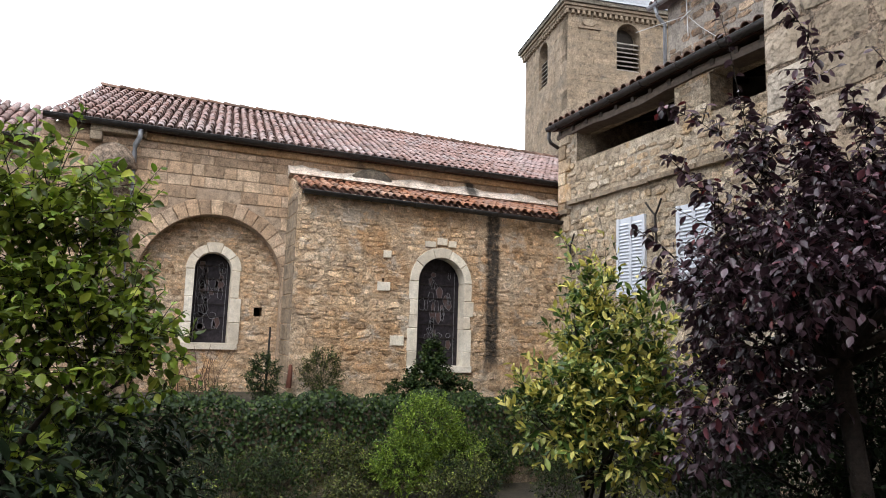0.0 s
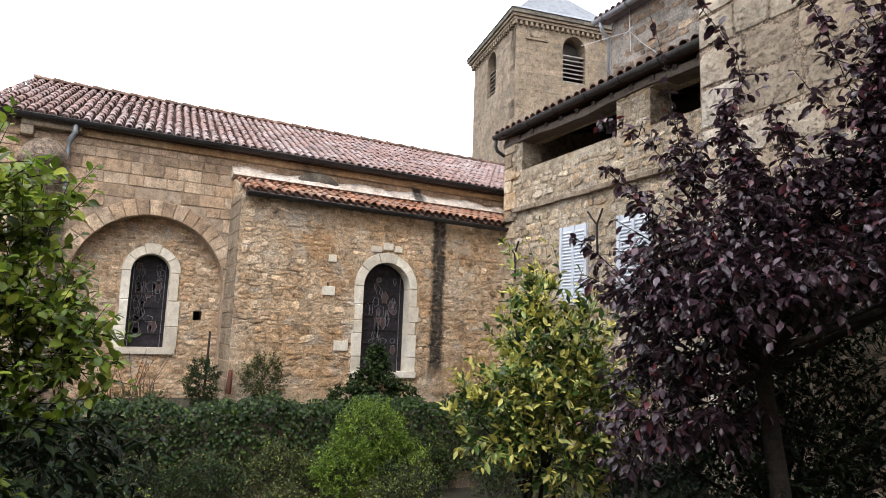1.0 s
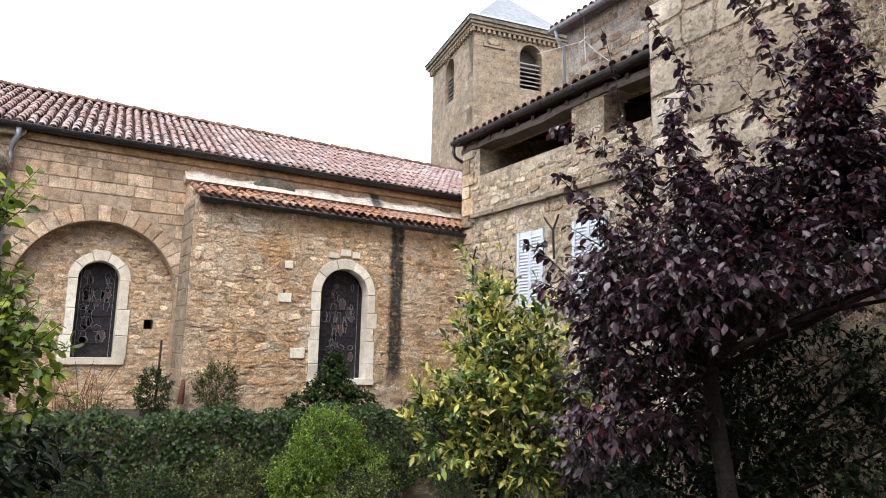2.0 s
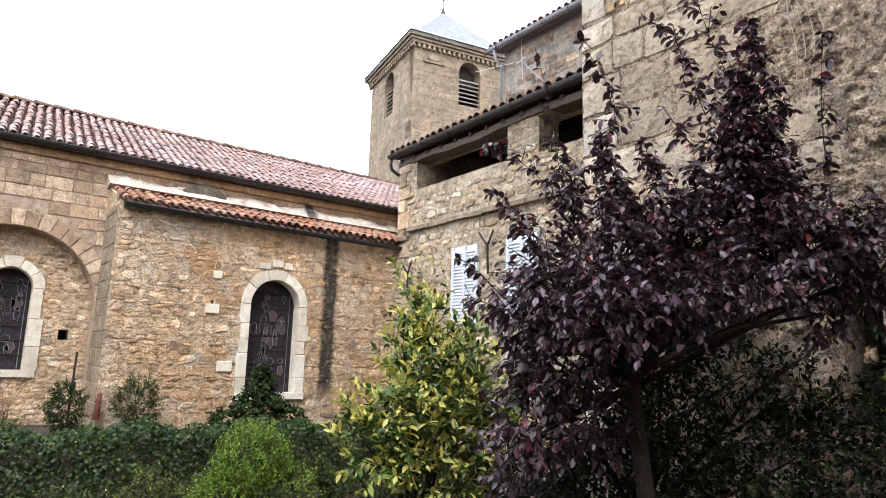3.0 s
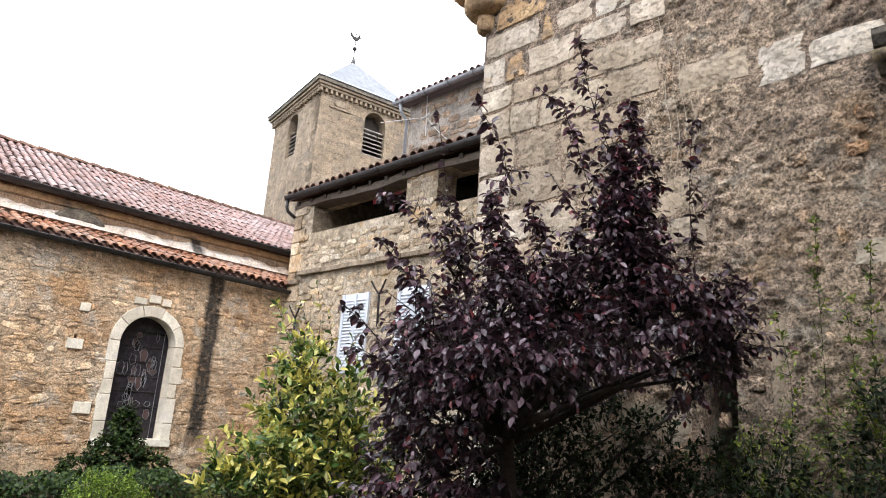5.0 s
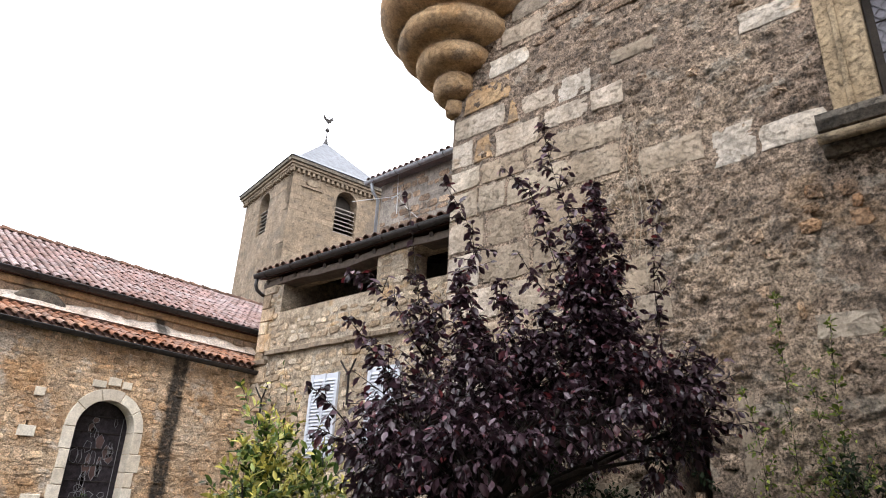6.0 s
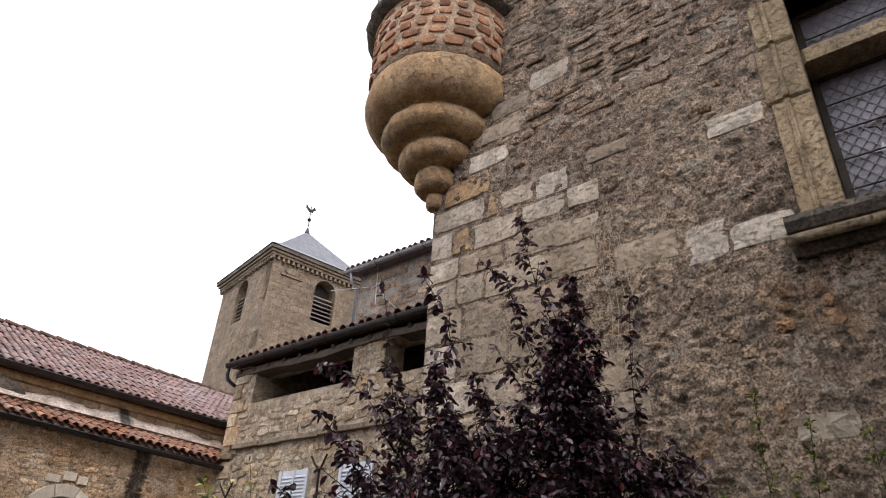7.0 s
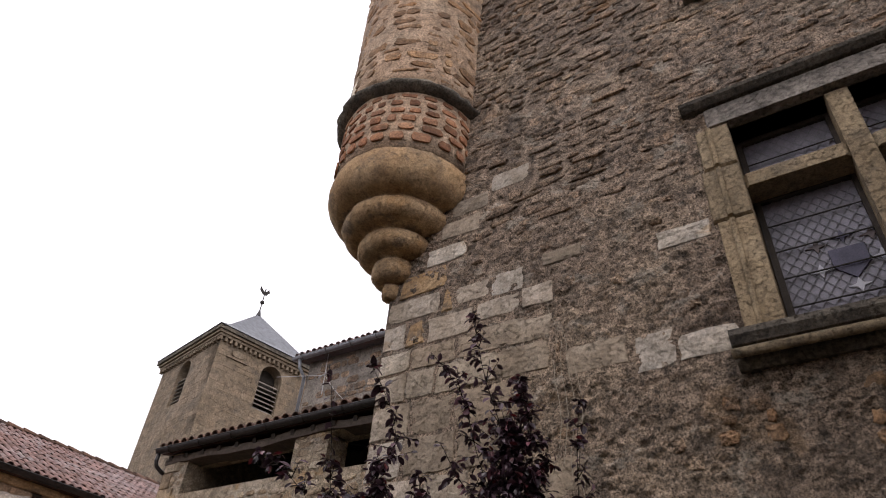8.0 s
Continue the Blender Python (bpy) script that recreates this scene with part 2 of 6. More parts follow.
ASHLAR = ((0.37, 0.262, 0.178), (0.45, 0.332, 0.232), (0.50, 0.39, 0.29))
RUBBLE = ((0.5, 0.31, 0.155), (0.57, 0.42, 0.28), (0.62, 0.51, 0.395))
LOGGIA = ((0.40, 0.31, 0.205), (0.48, 0.39, 0.285), (0.54, 0.465, 0.37))
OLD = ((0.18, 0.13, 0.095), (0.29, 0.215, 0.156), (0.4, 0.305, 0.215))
TOWER = ((0.20, 0.148, 0.096), (0.245, 0.186, 0.126), (0.285, 0.222, 0.158))
M = {
    "ashlar": rock("ashlar_stone", ASHLAR, "object", 45, 0.7, (0.14, 0.11, 0.08), 0.3, 0.006, streaks=((6.05, 6.3, 5.5, 6.3),), pits=0.55, cells=0, patches=(((0.42, 0.27, 0.17), 1.2, 0.57, 0.4), ((0.22, 0.17, 0.13), 1.6, 0.58, 0.5),)),
    "ashlar_far": rock("ashlar_stone_joined", ASHLAR, "island", 45, 0.7, (0.14, 0.11, 0.08), 0.3, 0.006, streaks=((6.05, 6.3, 5.5, 6.3),), pits=0.55, cells=0, patches=(((0.42, 0.27, 0.17), 1.2, 0.57, 0.4), ((0.22, 0.17, 0.13), 1.6, 0.58, 0.5),)),
    "ashlar_joint": rock("ashlar_joint", tuple(tuple(v * 0.74 for v in c) for c in ASHLAR), "none", 60, 1.0, None, 0, 0.01, streaks=((6.05, 6.3, 5.5, 6.3),)),
    "rubble": rock("rubble_stone", RUBBLE, "object", 40, 0.6, (0.17, 0.12, 0.075), 0.3, 0.012, pieces=0.5, streaks=((6.1, 6.4, 1.9, 5.3),), pits=0.7, cells=0, patches=(((0.47, 0.25, 0.10), 0.9, 0.56, 0.4), ((0.55, 0.49, 0.42), 1.5, 0.55, 0.6), ((0.20, 0.15, 0.11), 1.9, 0.58, 0.6),)),
    "rubble_far": rock("rubble_stone_joined", RUBBLE, "island", 40, 0.6, (0.17, 0.12, 0.075), 0.3, 0.012, pieces=0.5, streaks=((6.1, 6.4, 1.9, 5.3),), pits=0.7, cells=0, patches=(((0.47, 0.25, 0.10), 0.9, 0.56, 0.4), ((0.55, 0.49, 0.42), 1.5, 0.55, 0.6), ((0.20, 0.15, 0.11), 1.9, 0.58, 0.6),)),
    "rubble_mortar": rock("rubble_mortar", ((0.48, 0.29, 0.145), (0.54, 0.39, 0.255), (0.57, 0.455, 0.335)), "none", 50, 0.6, None, 0, 0.02, streaks=((6.1, 6.4, 1.9, 5.3),), pits=0.85, cells=0.45, patches=(((0.47, 0.25, 0.10), 0.9, 0.56, 0.4), ((0.55, 0.49, 0.42), 1.5, 0.55, 0.6), ((0.20, 0.15, 0.11), 1.9, 0.58, 0.6),)),
    "logg": rock("loggia_stone", LOGGIA, "object", 40, 0.8, (0.16, 0.13, 0.09), 0.35, 0.012, pieces=0.45, pits=0.75, cells=0, patches=(((0.42, 0.27, 0.12), 1.5, 0.57, 0.6), ((0.16, 0.13, 0.10), 1.7, 0.57, 0.6),)),
    "logg_far": rock("loggia_stone_joined", LOGGIA, "island", 40, 0.8, (0.16, 0.13, 0.09), 0.35, 0.012, pieces=0.45, pits=0.75, cells=0, patches=(((0.42, 0.27, 0.12), 1.5, 0.57, 0.6), ((0.16, 0.13, 0.10), 1.7, 0.57, 0.6),)),
    "logg_mortar": rock("loggia_mortar", tuple(tuple(v * 0.88 for v in c) for c in LOGGIA), "none", 45, 0.9, None, 0, 0.02, pits=0.9, cells=0.45, patches=(((0.42, 0.27, 0.12), 1.5, 0.57, 0.6), ((0.16, 0.13, 0.10), 1.7, 0.57, 0.6),)),
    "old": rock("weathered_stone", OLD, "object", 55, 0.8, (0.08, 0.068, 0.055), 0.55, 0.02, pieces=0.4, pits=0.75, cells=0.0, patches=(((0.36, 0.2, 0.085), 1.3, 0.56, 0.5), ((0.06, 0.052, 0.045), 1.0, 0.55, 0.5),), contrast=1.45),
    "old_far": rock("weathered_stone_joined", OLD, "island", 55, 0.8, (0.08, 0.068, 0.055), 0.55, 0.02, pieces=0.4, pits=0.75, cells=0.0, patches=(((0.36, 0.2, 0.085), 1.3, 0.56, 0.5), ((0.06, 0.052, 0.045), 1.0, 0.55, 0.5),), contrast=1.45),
    "old_mortar": rock("weathered_mortar", OLD, "none", 60, 0.8, (0.07, 0.06, 0.05), 0.55, 0.03, pits=1.0, cells=0.12, patches=(((0.34, 0.21, 0.1), 1.3, 0.57, 0.4), ((0.42, 0.37, 0.30), 2.6, 0.55, 0.6), ((0.075, 0.065, 0.055), 1.0, 0.57, 0.5),), contrast=1.45),
    "quoin": rock("pale_quoin_stone", ((0.33, 0.275, 0.21), (0.46, 0.4, 0.33), (0.6, 0.55, 0.49)), "object", 40, 1.3, (0.22, 0.17, 0.11), 0.6, 0.014, pieces=0.3, pits=0.4, cells=0, patches=(((0.44, 0.28, 0.13), 1.6, 0.62, 0.6), ((0.25, 0.21, 0.165), 2.2, 0.57, 0.45),), contrast=0.5),
    "quoin_worn": rock("worn_brown_dressed_stone", ((0.28, 0.225, 0.165), (0.38, 0.315, 0.24), (0.48, 0.42, 0.34)), "object", 40, 1.3, (0.22, 0.17, 0.11), 0.6, 0.014, pieces=0.3, pits=0.4, cells=0, patches=(((0.44, 0.28, 0.13), 1.6, 0.62, 0.6), ((0.25, 0.21, 0.165), 2.2, 0.57, 0.45),), contrast=0.5),
    "surround": rock("pale_dressed_stone", ((0.56, 0.5, 0.41), (0.68, 0.62, 0.52), (0.75, 0.7, 0.61)), "object", 40, 2.0, (0.36, 0.3, 0.22), 0.35, 0.005, pieces=0.2, contrast=0.4),
    "mould": rock("yellow_moulded_stone", ((0.35, 0.205, 0.095), (0.43, 0.28, 0.145), (0.49, 0.35, 0.21)), "none", 40, 1.6, (0.1, 0.08, 0.062), 0.6, 0.012, pits=0.6, cells=0, patches=(((0.46, 0.24, 0.08), 2.0, 0.58, 0.35), ((0.12, 0.095, 0.075), 2.6, 0.56, 0.65),), contrast=0.6),
    "trim_dark": rock("sooty_moulded_stone", ((0.07, 0.06, 0.05), (0.13, 0.11, 0.085), (0.24, 0.205, 0.15)), "none", 40, 2.0, (0.04, 0.035, 0.03), 0.6, 0.015, pits=0.7),
    "jamb": rock("dressed_jamb_stone", ((0.27, 0.205, 0.125), (0.35, 0.275, 0.175), (0.42, 0.345, 0.235)), "object", 40, 1.5, (0.14, 0.115, 0.08), 0.4, 0.012, pieces=0.25, pits=0.6, cells=0, patches=(((0.16, 0.13, 0.095), 2.5, 0.56, 0.6),), contrast=0.65),
    "tower": rock("tower_render", TOWER, "none", 22, 0.5, (0.17, 0.135, 0.095), 0.5, 0.02, pits=0.7, cells=0.25, patches=(((0.14, 0.115, 0.09), 0.7, 0.55, 0.6),)),
    "tower_block": rock("tower_block_stone", tuple(tuple(v * 1.06 for v in c) for c in TOWER), "object", 22, 0.5, (0.17, 0.14, 0.105), 0.5, 0.015, pieces=0.12, pits=0.6, patches=(((0.14, 0.115, 0.09), 0.7, 0.55, 0.6),)),
    "tower_block_far": rock("tower_block_joined", tuple(tuple(v * 1.06 for v in c) for c in TOWER), "island", 22, 0.5, (0.17, 0.14, 0.105), 0.5, 0.015, pieces=0.12, pits=0.6, patches=(((0.14, 0.115, 0.09), 0.7, 0.55, 0.6),)),
    "shaft": rock("warm_turret_stone", ((0.25, 0.135, 0.068), (0.34, 0.205, 0.11), (0.42, 0.29, 0.175)), "object", 40, 1.2, (0.12, 0.09, 0.07), 0.5, 0.012, pits=0.6, patches=(((0.40, 0.2, 0.08), 2.0, 0.56, 0.6),)),
    "tower_trim": rock("tower_trim_stone", ((0.17, 0.125, 0.085), (0.23, 0.175, 0.12), (0.29, 0.235, 0.17)), "none", 40, 1.5, (0.1, 0.08, 0.06), 0.4, 0.008),
    "grey_wall": rock("grey_render", ((0.20, 0.175, 0.15), (0.25, 0.22, 0.19), (0.32, 0.285, 0.24)), "none", 20, 0.5, (0.13, 0.115, 0.1), 0.5, 0.015, pits=0.6, cells=0.3),
    "red_stone": rock("red_brick_stone", ((0.22, 0.1, 0.055), (0.31, 0.15, 0.08), (0.38, 0.22, 0.13)), "object", 40, 2.0, (0.1, 0.06, 0.04), 0.4, 0.012, pieces=0.4),
    "turret_mortar": rock("turret_mortar", ((0.38, 0.25, 0.155), (0.46, 0.32, 0.215), (0.5, 0.385, 0.275)), "none", 40, 1.5, (0.2, 0.14, 0.09), 0.3, 0.015, pits=0.5, cells=0, patches=(((0.2, 0.15, 0.11), 1.6, 0.56, 0.6),)),
    "lime": rock("white_lime_flashing", ((0.46, 0.36, 0.28), (0.60, 0.51, 0.43), (0.68, 0.62, 0.55)), "none", 30, 1.5, (0.33, 0.2, 0.12), 0.35, 0.008, streaks=((6.05, 6.3, 5.5, 6.3),), pits=0.5, cells=0),
    "tile": rock("clay_tile", ((0.17, 0.088, 0.073), (0.212, 0.13, 0.117), (0.25, 0.19, 0.186)), "object", 40, 0.35, (0.4, 0.37, 0.37), 0.5, 0.004, 0.75, 0.4),
    "tile_far": rock("clay_tile_joined", ((0.17, 0.088, 0.073), (0.212, 0.13, 0.117), (0.25, 0.19, 0.186)), "island", 40, 0.35, (0.4, 0.37, 0.37), 0.5, 0.004, 0.75, 0.4),
    "tile_red": rock("orange_clay_tile", ((0.200, 0.076, 0.036), (0.248, 0.112, 0.060), (0.280, 0.172, 0.120)), "object", 40, 0.9, (0.336, 0.288, 0.264), 0.45, 0.004, 0.8, 0.45),
    "tile_old": rock("sooty_clay_tile", ((0.10, 0.055, 0.04), (0.15, 0.085, 0.06), (0.2, 0.13, 0.1)), "object", 40, 1.6, (0.06, 0.05, 0.045), 0.7, 0.005),
    # shade of the gaps between cover tiles painted into the bed's colour
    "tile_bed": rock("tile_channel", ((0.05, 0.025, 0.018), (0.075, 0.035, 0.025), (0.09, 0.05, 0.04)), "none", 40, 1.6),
    "slate": rock("pale_slate", ((0.110, 0.118, 0.138), (0.132, 0.140, 0.157), (0.154, 0.162, 0.179)), "none", 30, 1.5, (0.094, 0.099, 0.110), 0.3, 0.004, 0.5),
    "zinc": plain("weathered_zinc", (0.045, 0.042, 0.042), 0.45, 0.6, 0.3),
    "pipe": plain("grey_zinc_pipe", (0.25, 0.26, 0.28), 0.5, 0.5, 0.25),
    "beam": plain("dusty_grey_beam", (0.11, 0.085, 0.068), 0.85, 0, 0.4, 10, 0.008),
    "dark_wood": plain("dark_old_wood", (0.045, 0.034, 0.026), 0.8, 0, 0.4, 14, 0.006),
    "iron": plain("rusty_black_iron", (0.03, 0.025, 0.022), 0.7, 0.3, 0.4),
    "lead": plain("lead_came", (0.26, 0.26, 0.28), 0.6, 0.5, 0.3),
    "white_paint": plain("white_shutter_paint", (0.58, 0.61, 0.67), 0.55, 0, 0.08, 6, 0.001),
    "glass_dark": plain("dark_stained_glass", (0.026, 0.022, 0.027), 0.42, 0, 0.7, 12, 0.004),
    "glass_grey": plain("grey_leaded_glass", (0.24, 0.225, 0.27), 0.35, 0, 0.3, 7, 0.002),
    "glass_red": plain("dull_red_glass", (0.075, 0.045, 0.042), 0.4, 0, 0.3),
    "glass_blue": plain("dull_blue_glass", (0.09, 0.085, 0.13), 0.3, 0, 0.3),
    "glass_white": plain("white_glass", (0.5, 0.5, 0.55), 0.3, 0, 0.1),
    # dark of unlit rooms put into the colour, for the backs of openings
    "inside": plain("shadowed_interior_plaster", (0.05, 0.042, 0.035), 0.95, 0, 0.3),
    "earth": rock("dark_garden_earth", ((0.022, 0.018, 0.011), (0.034, 0.027, 0.017), (0.045, 0.04, 0.02)), "none", 30, 1.2),
    "bark": rock("dark_bark", ((0.015, 0.011, 0.009), (0.026, 0.019, 0.015), (0.042, 0.033, 0.026)), "none", 60, 4.0),
    "twig": plain("reddish_twig", (0.10, 0.05, 0.03), 0.8, 0, 0.3),
    "straw": plain("pale_dry_stem", (0.38, 0.33, 0.25), 0.9, 0, 0.2),
    "wire": plain("pale_aerial_metal", (0.5, 0.5, 0.5), 0.4, 0.6, 0.1),
    "rust": plain("red_rust", (0.10, 0.03, 0.015), 0.85, 0, 0.4),
    "leaf_green": leafy("fresh_green_leaf", [(0.0, (0.05, 0.078, 0.012)), (0.5, (0.145, 0.2, 0.026)), (0.85, (0.29, 0.36, 0.045)), (1.0, (0.48, 0.52, 0.08))], 0.5, 0.36),
    # dark foliage, with the shade low in the plants put into its tones
    "leaf_dark": leafy("shade_dark_green_leaf", [(0.0, (0.007, 0.014, 0.006)), (0.6, (0.015, 0.03, 0.011)), (1.0, (0.032, 0.05, 0.017))], 0.65, 0.1),
    "leaf_purple": leafy("purple_plum_leaf", [(0.0, (0.022, 0.012, 0.017)), (0.5, (0.07, 0.038, 0.053)), (0.9, (0.155, 0.098, 0.125)), (1.0, (0.19, 0.055, 0.07))], 0.33, 0.12),
    "leaf_red": leafy("red_young_leaf", [(0.0, (0.06, 0.014, 0.016)), (1.0, (0.16, 0.025, 0.028))], 0.4, 0.3),
    "leaf_yellow": leafy("yellow_green_leaf", [(0.0, (0.02, 0.05, 0.012)), (0.4, (0.075, 0.14, 0.03)), (0.7, (0.27, 0.35, 0.09)), (1.0, (0.7, 0.68, 0.25))], 0.36),
    "leaf_gold": leafy("golden_leaf", [(0.0, (0.34, 0.32, 0.06)), (1.0, (0.72, 0.64, 0.16))], 0.4),
    "leaf_ivy": leafy("ivy_leaf", [(0.0, (0.008, 0.018, 0.005)), (0.6, (0.022, 0.045, 0.01)), (1.0, (0.075, 0.11, 0.024))], 0.5, 0.15),
    "leaf_lime": leafy("bright_lime_leaf", [(0.0, (0.055, 0.1, 0.012)), (0.5, (0.15, 0.25, 0.022)), (1.0, (0.36, 0.48, 0.06))], 0.5, 0.35),
    "leaf_olive": leafy("olive_shrub_leaf", [(0.0, (0.02, 0.028, 0.009)), (0.6, (0.07, 0.088, 0.024)), (1.0, (0.21, 0.215, 0.06))], 0.55, 0.25),
}

for key in ("glass_dark", "glass_blue", "leaf_dark", "leaf_ivy", "leaf_olive"):
    M[key].node_tree.nodes["Principled BSDF"].inputs["Specular IOR Level"].default_value = 0.22

# ---- building tools ----
WORLD = {}


def hang(ob, parent, m=Matrix()):
    ob.matrix_basis = m
    if parent:
        ob.parent = parent
        ob.matrix_parent_inverse = WORLD[parent.name].inverted()
    WORLD[ob.name] = m.copy()
    return ob


def thing(name, base, label, category, group="", kind=""):
    ob = hang(new(name), None, Matrix.Translation(base))
    ob.empty_display_size = 0.2
    return tagged(ob, label, category, group, kind)


def as_mesh(name, data):
    if isinstance(data, bpy.types.Mesh):
        return data
    me = bpy.data.meshes.new(name)
    if isinstance(data, bmesh.types.BMesh):
        bmesh.ops.recalc_face_normals(data, faces=data.faces)
        data.to_mesh(me)
        data.free()
    else:
        me.from_pydata(*[list(map(tuple, d)) if k != 1 else [] for k, d in enumerate((data[0], (), data[1]))])
    return me


def part(name, data, material, parent, label="", m=Matrix(), smooth=False, kind=""):
    me = as_mesh(name, data)
    if not me.materials:
        me.materials.append(M[material])
    if smooth:
        me.shade_smooth()
    return tagged(hang(new(name, me), parent, m), label, kind=kind)


def quick_mesh(name, verts, faces):
    me = bpy.data.meshes.new(name)
    verts, faces = np.asarray(verts, np.float32), np.asarray(faces, np.int32)
    k = faces.shape[1]
    me.vertices.add(len(verts))
    me.vertices.foreach_set("co", verts.ravel())
    me.loops.add(faces.size)
    me.loops.foreach_set("vertex_index", faces.ravel())
    me.polygons.add(len(faces))
    me.polygons.foreach_set("loop_start", np.arange(0, faces.size, k, dtype=np.int32))
    me.update(calc_edges=True)
    me.validate()
    return me


def block(x0, x1, y0, y1, z0, z1, bevel=0.0, bm=None):
    bm = bm or bmesh.new()
    c = ((x0 + x1) / 2, (y0 + y1) / 2, (z0 + z1) / 2)
    made = bmesh.ops.create_cube(bm, size=1, matrix=Matrix.LocRotScale(c, None, (abs(x1 - x0), abs(y1 - y0), abs(z1 - z0))))
    if bevel:
        edges = list({e for v in made["verts"] for e in v.link_edges})
        bmesh.ops.bevel(bm, geom=edges, offset=bevel, segments=2, affect="EDGES", profile=0.6)
    return bm


def tube(points, radius, sides=8, bm=None, end_radius=None, cap=True):
    """A round bar along points, tapering to end_radius."""
    bm = bm or bmesh.new()
    pts = [Vector(p) for p in points]
    end_radius = radius if end_radius is None else end_radius
    rings = []
    for i, p in enumerate(pts):
        d = (pts[min(i + 1, len(pts) - 1)] - pts[max(i - 1, 0)]).normalized()
        a = d.cross(Vector((0.31, 0.2, 0.93)) if abs(d.z) < 0.9 else Vector((1, 0.1, 0))).normalized()
        b = d.cross(a)
        r = radius + (end_radius - radius) * i / max(len(pts) - 1, 1)
        rings.append([bm.verts.new(p + (a * math.cos(k * math.tau / sides) + b * math.sin(k * math.tau / sides)) * r) for k in range(sides)])
    for r0, r1 in zip(rings, rings[1:]):
        for k in range(sides):
            bm.faces.new((r0[k], r0[(k + 1) % sides], r1[(k + 1) % sides], r1[k]))
    if cap:
        bm.faces.new(rings[0][::-1])
        bm.faces.new(rings[-1])
    return bm


class Face:
    """A wall's frame: u along it, z up, w outward from its face."""

    def __init__(self, origin, along, out):
        self.o, self.a, self.n = Vector(origin), Vector(along), Vector(out)

    def at(self, u, z, w=0.0):
        return self.o + self.a * u + self.n * w + Vector((0, 0, z))

    def matrix(self, u, z, w, su=1, sw=1, sz=1, lean=0.0):
        m = Matrix.Identity(4)
        a = self.a * math.cos(lean) + Vector((0, 0, math.sin(lean)))
        up = Vector((0, 0, math.cos(lean))) - self.a * math.sin(lean)
        for i in range(3):
            m[i][0], m[i][1], m[i][2], m[i][3] = a[i] * su, self.n[i] * sw, up[i] * sz, self.at(u, z, w)[i]
        return m


def arch_outline(u0, u1, z0, z_spring, steps=14, rise=None):
    """An opening with a round head, bottom left first."""
    r, c = (u1 - u0) / 2, (u0 + u1) / 2
    rise = r if rise is None else rise
    return [(u0, z0), (u1, z0)] + [(c + r * math.cos(a), z_spring + rise * math.sin(a)) for a in (math.pi * k / steps for k in range(steps + 1))]


def slab(face, outline, holes=(), w0=0.0, w1=-0.5):
    """A wall of any outline with openings through it."""
    bm = bmesh.new()
    edges = []
    for loop in (outline, *holes):
        vs = [bm.verts.new(face.at(u, z, w0)) for u, z in loop]
        edges += [bm.edges.new((vs[i], vs[(i + 1) % len(vs)])) for i in range(len(vs))]
    made = bmesh.ops.triangle_fill(bm, use_beauty=True, use_dissolve=False, edges=edges, normal=face.n)
    faces = [f for f in made["geom"] if isinstance(f, bmesh.types.BMFace)]
    ext = bmesh.ops.extrude_face_region(bm, geom=faces, use_keep_orig=True)
    bmesh.ops.translate(bm, vec=face.n * (w1 - w0), verts=[v for v in ext["geom"] if isinstance(v, bmesh.types.BMVert)])
    return bm


def prism(face, poly, w0, w1, inset=0.008, bm=None):
    """A dressed stone: a polygon on the wall, proud of it, with its front arrises worn."""
    bm = bm or bmesh.new()
    c = Vector((sum(p[0] for p in poly) / len(poly), sum(p[1] for p in poly) / len(poly)))
    rings = []
    for w, k in ((w0, 0), (w1 - inset, 0), (w1, inset)):
        ring = []
        for u, z in poly:
            d = c - Vector((u, z))
            p = Vector((u, z)) + d.normalized() * k
            ring.append(bm.verts.new(face.at(p.x, p.y, w)))
        rings.append(ring)
    n = len(poly)
    for r0, r1 in zip(rings, rings[1:]):
        for i in range(n):
            bm.faces.new((r0[i], r0[(i + 1) % n], r1[(i + 1) % n], r1[i]))
    bm.faces.new(rings[-1])
    bm.faces.new(rings[0][::-1])
    return bm


def unit_stone(rng, wobble, crown=0.25, corners=9):
    """A stone 1 x 1 on the wall and 1 deep: (verts, faces), u, w, z."""
    out = []
    for k in range(corners):
        a = math.tau * (k + rng.uniform(-0.15, 0.15)) / corners + 0.3
        c, s = math.cos(a), math.sin(a)
        f = 0.5 / max(abs(c), abs(s)) * (1 - wobble * rng.random())
        f = min(f, 0.66)
        out.append((c * f, s * f))
    v, f = [], []
    for w, k in ((0.0, 1.0), (0.7, 0.97), (1.0, 0.86)):
        v += [(x * k, w - (0.0 if w < 1 else crown * rng.random()), z * k) for x, z in out]
    v.append((rng.uniform(-0.1, 0.1), 1.0 + 0.1 * rng.random(), rng.uniform(-0.1, 0.1)))
    n = corners
    for r in (0, n):
        f += [(r + i, r + (i + 1) % n, r + n + (i + 1) % n, r + n + i) for i in range(n)]
    f += [(2 * n + i, 2 * n + (i + 1) % n, 3 * n) for i in range(n)]
    return v, f


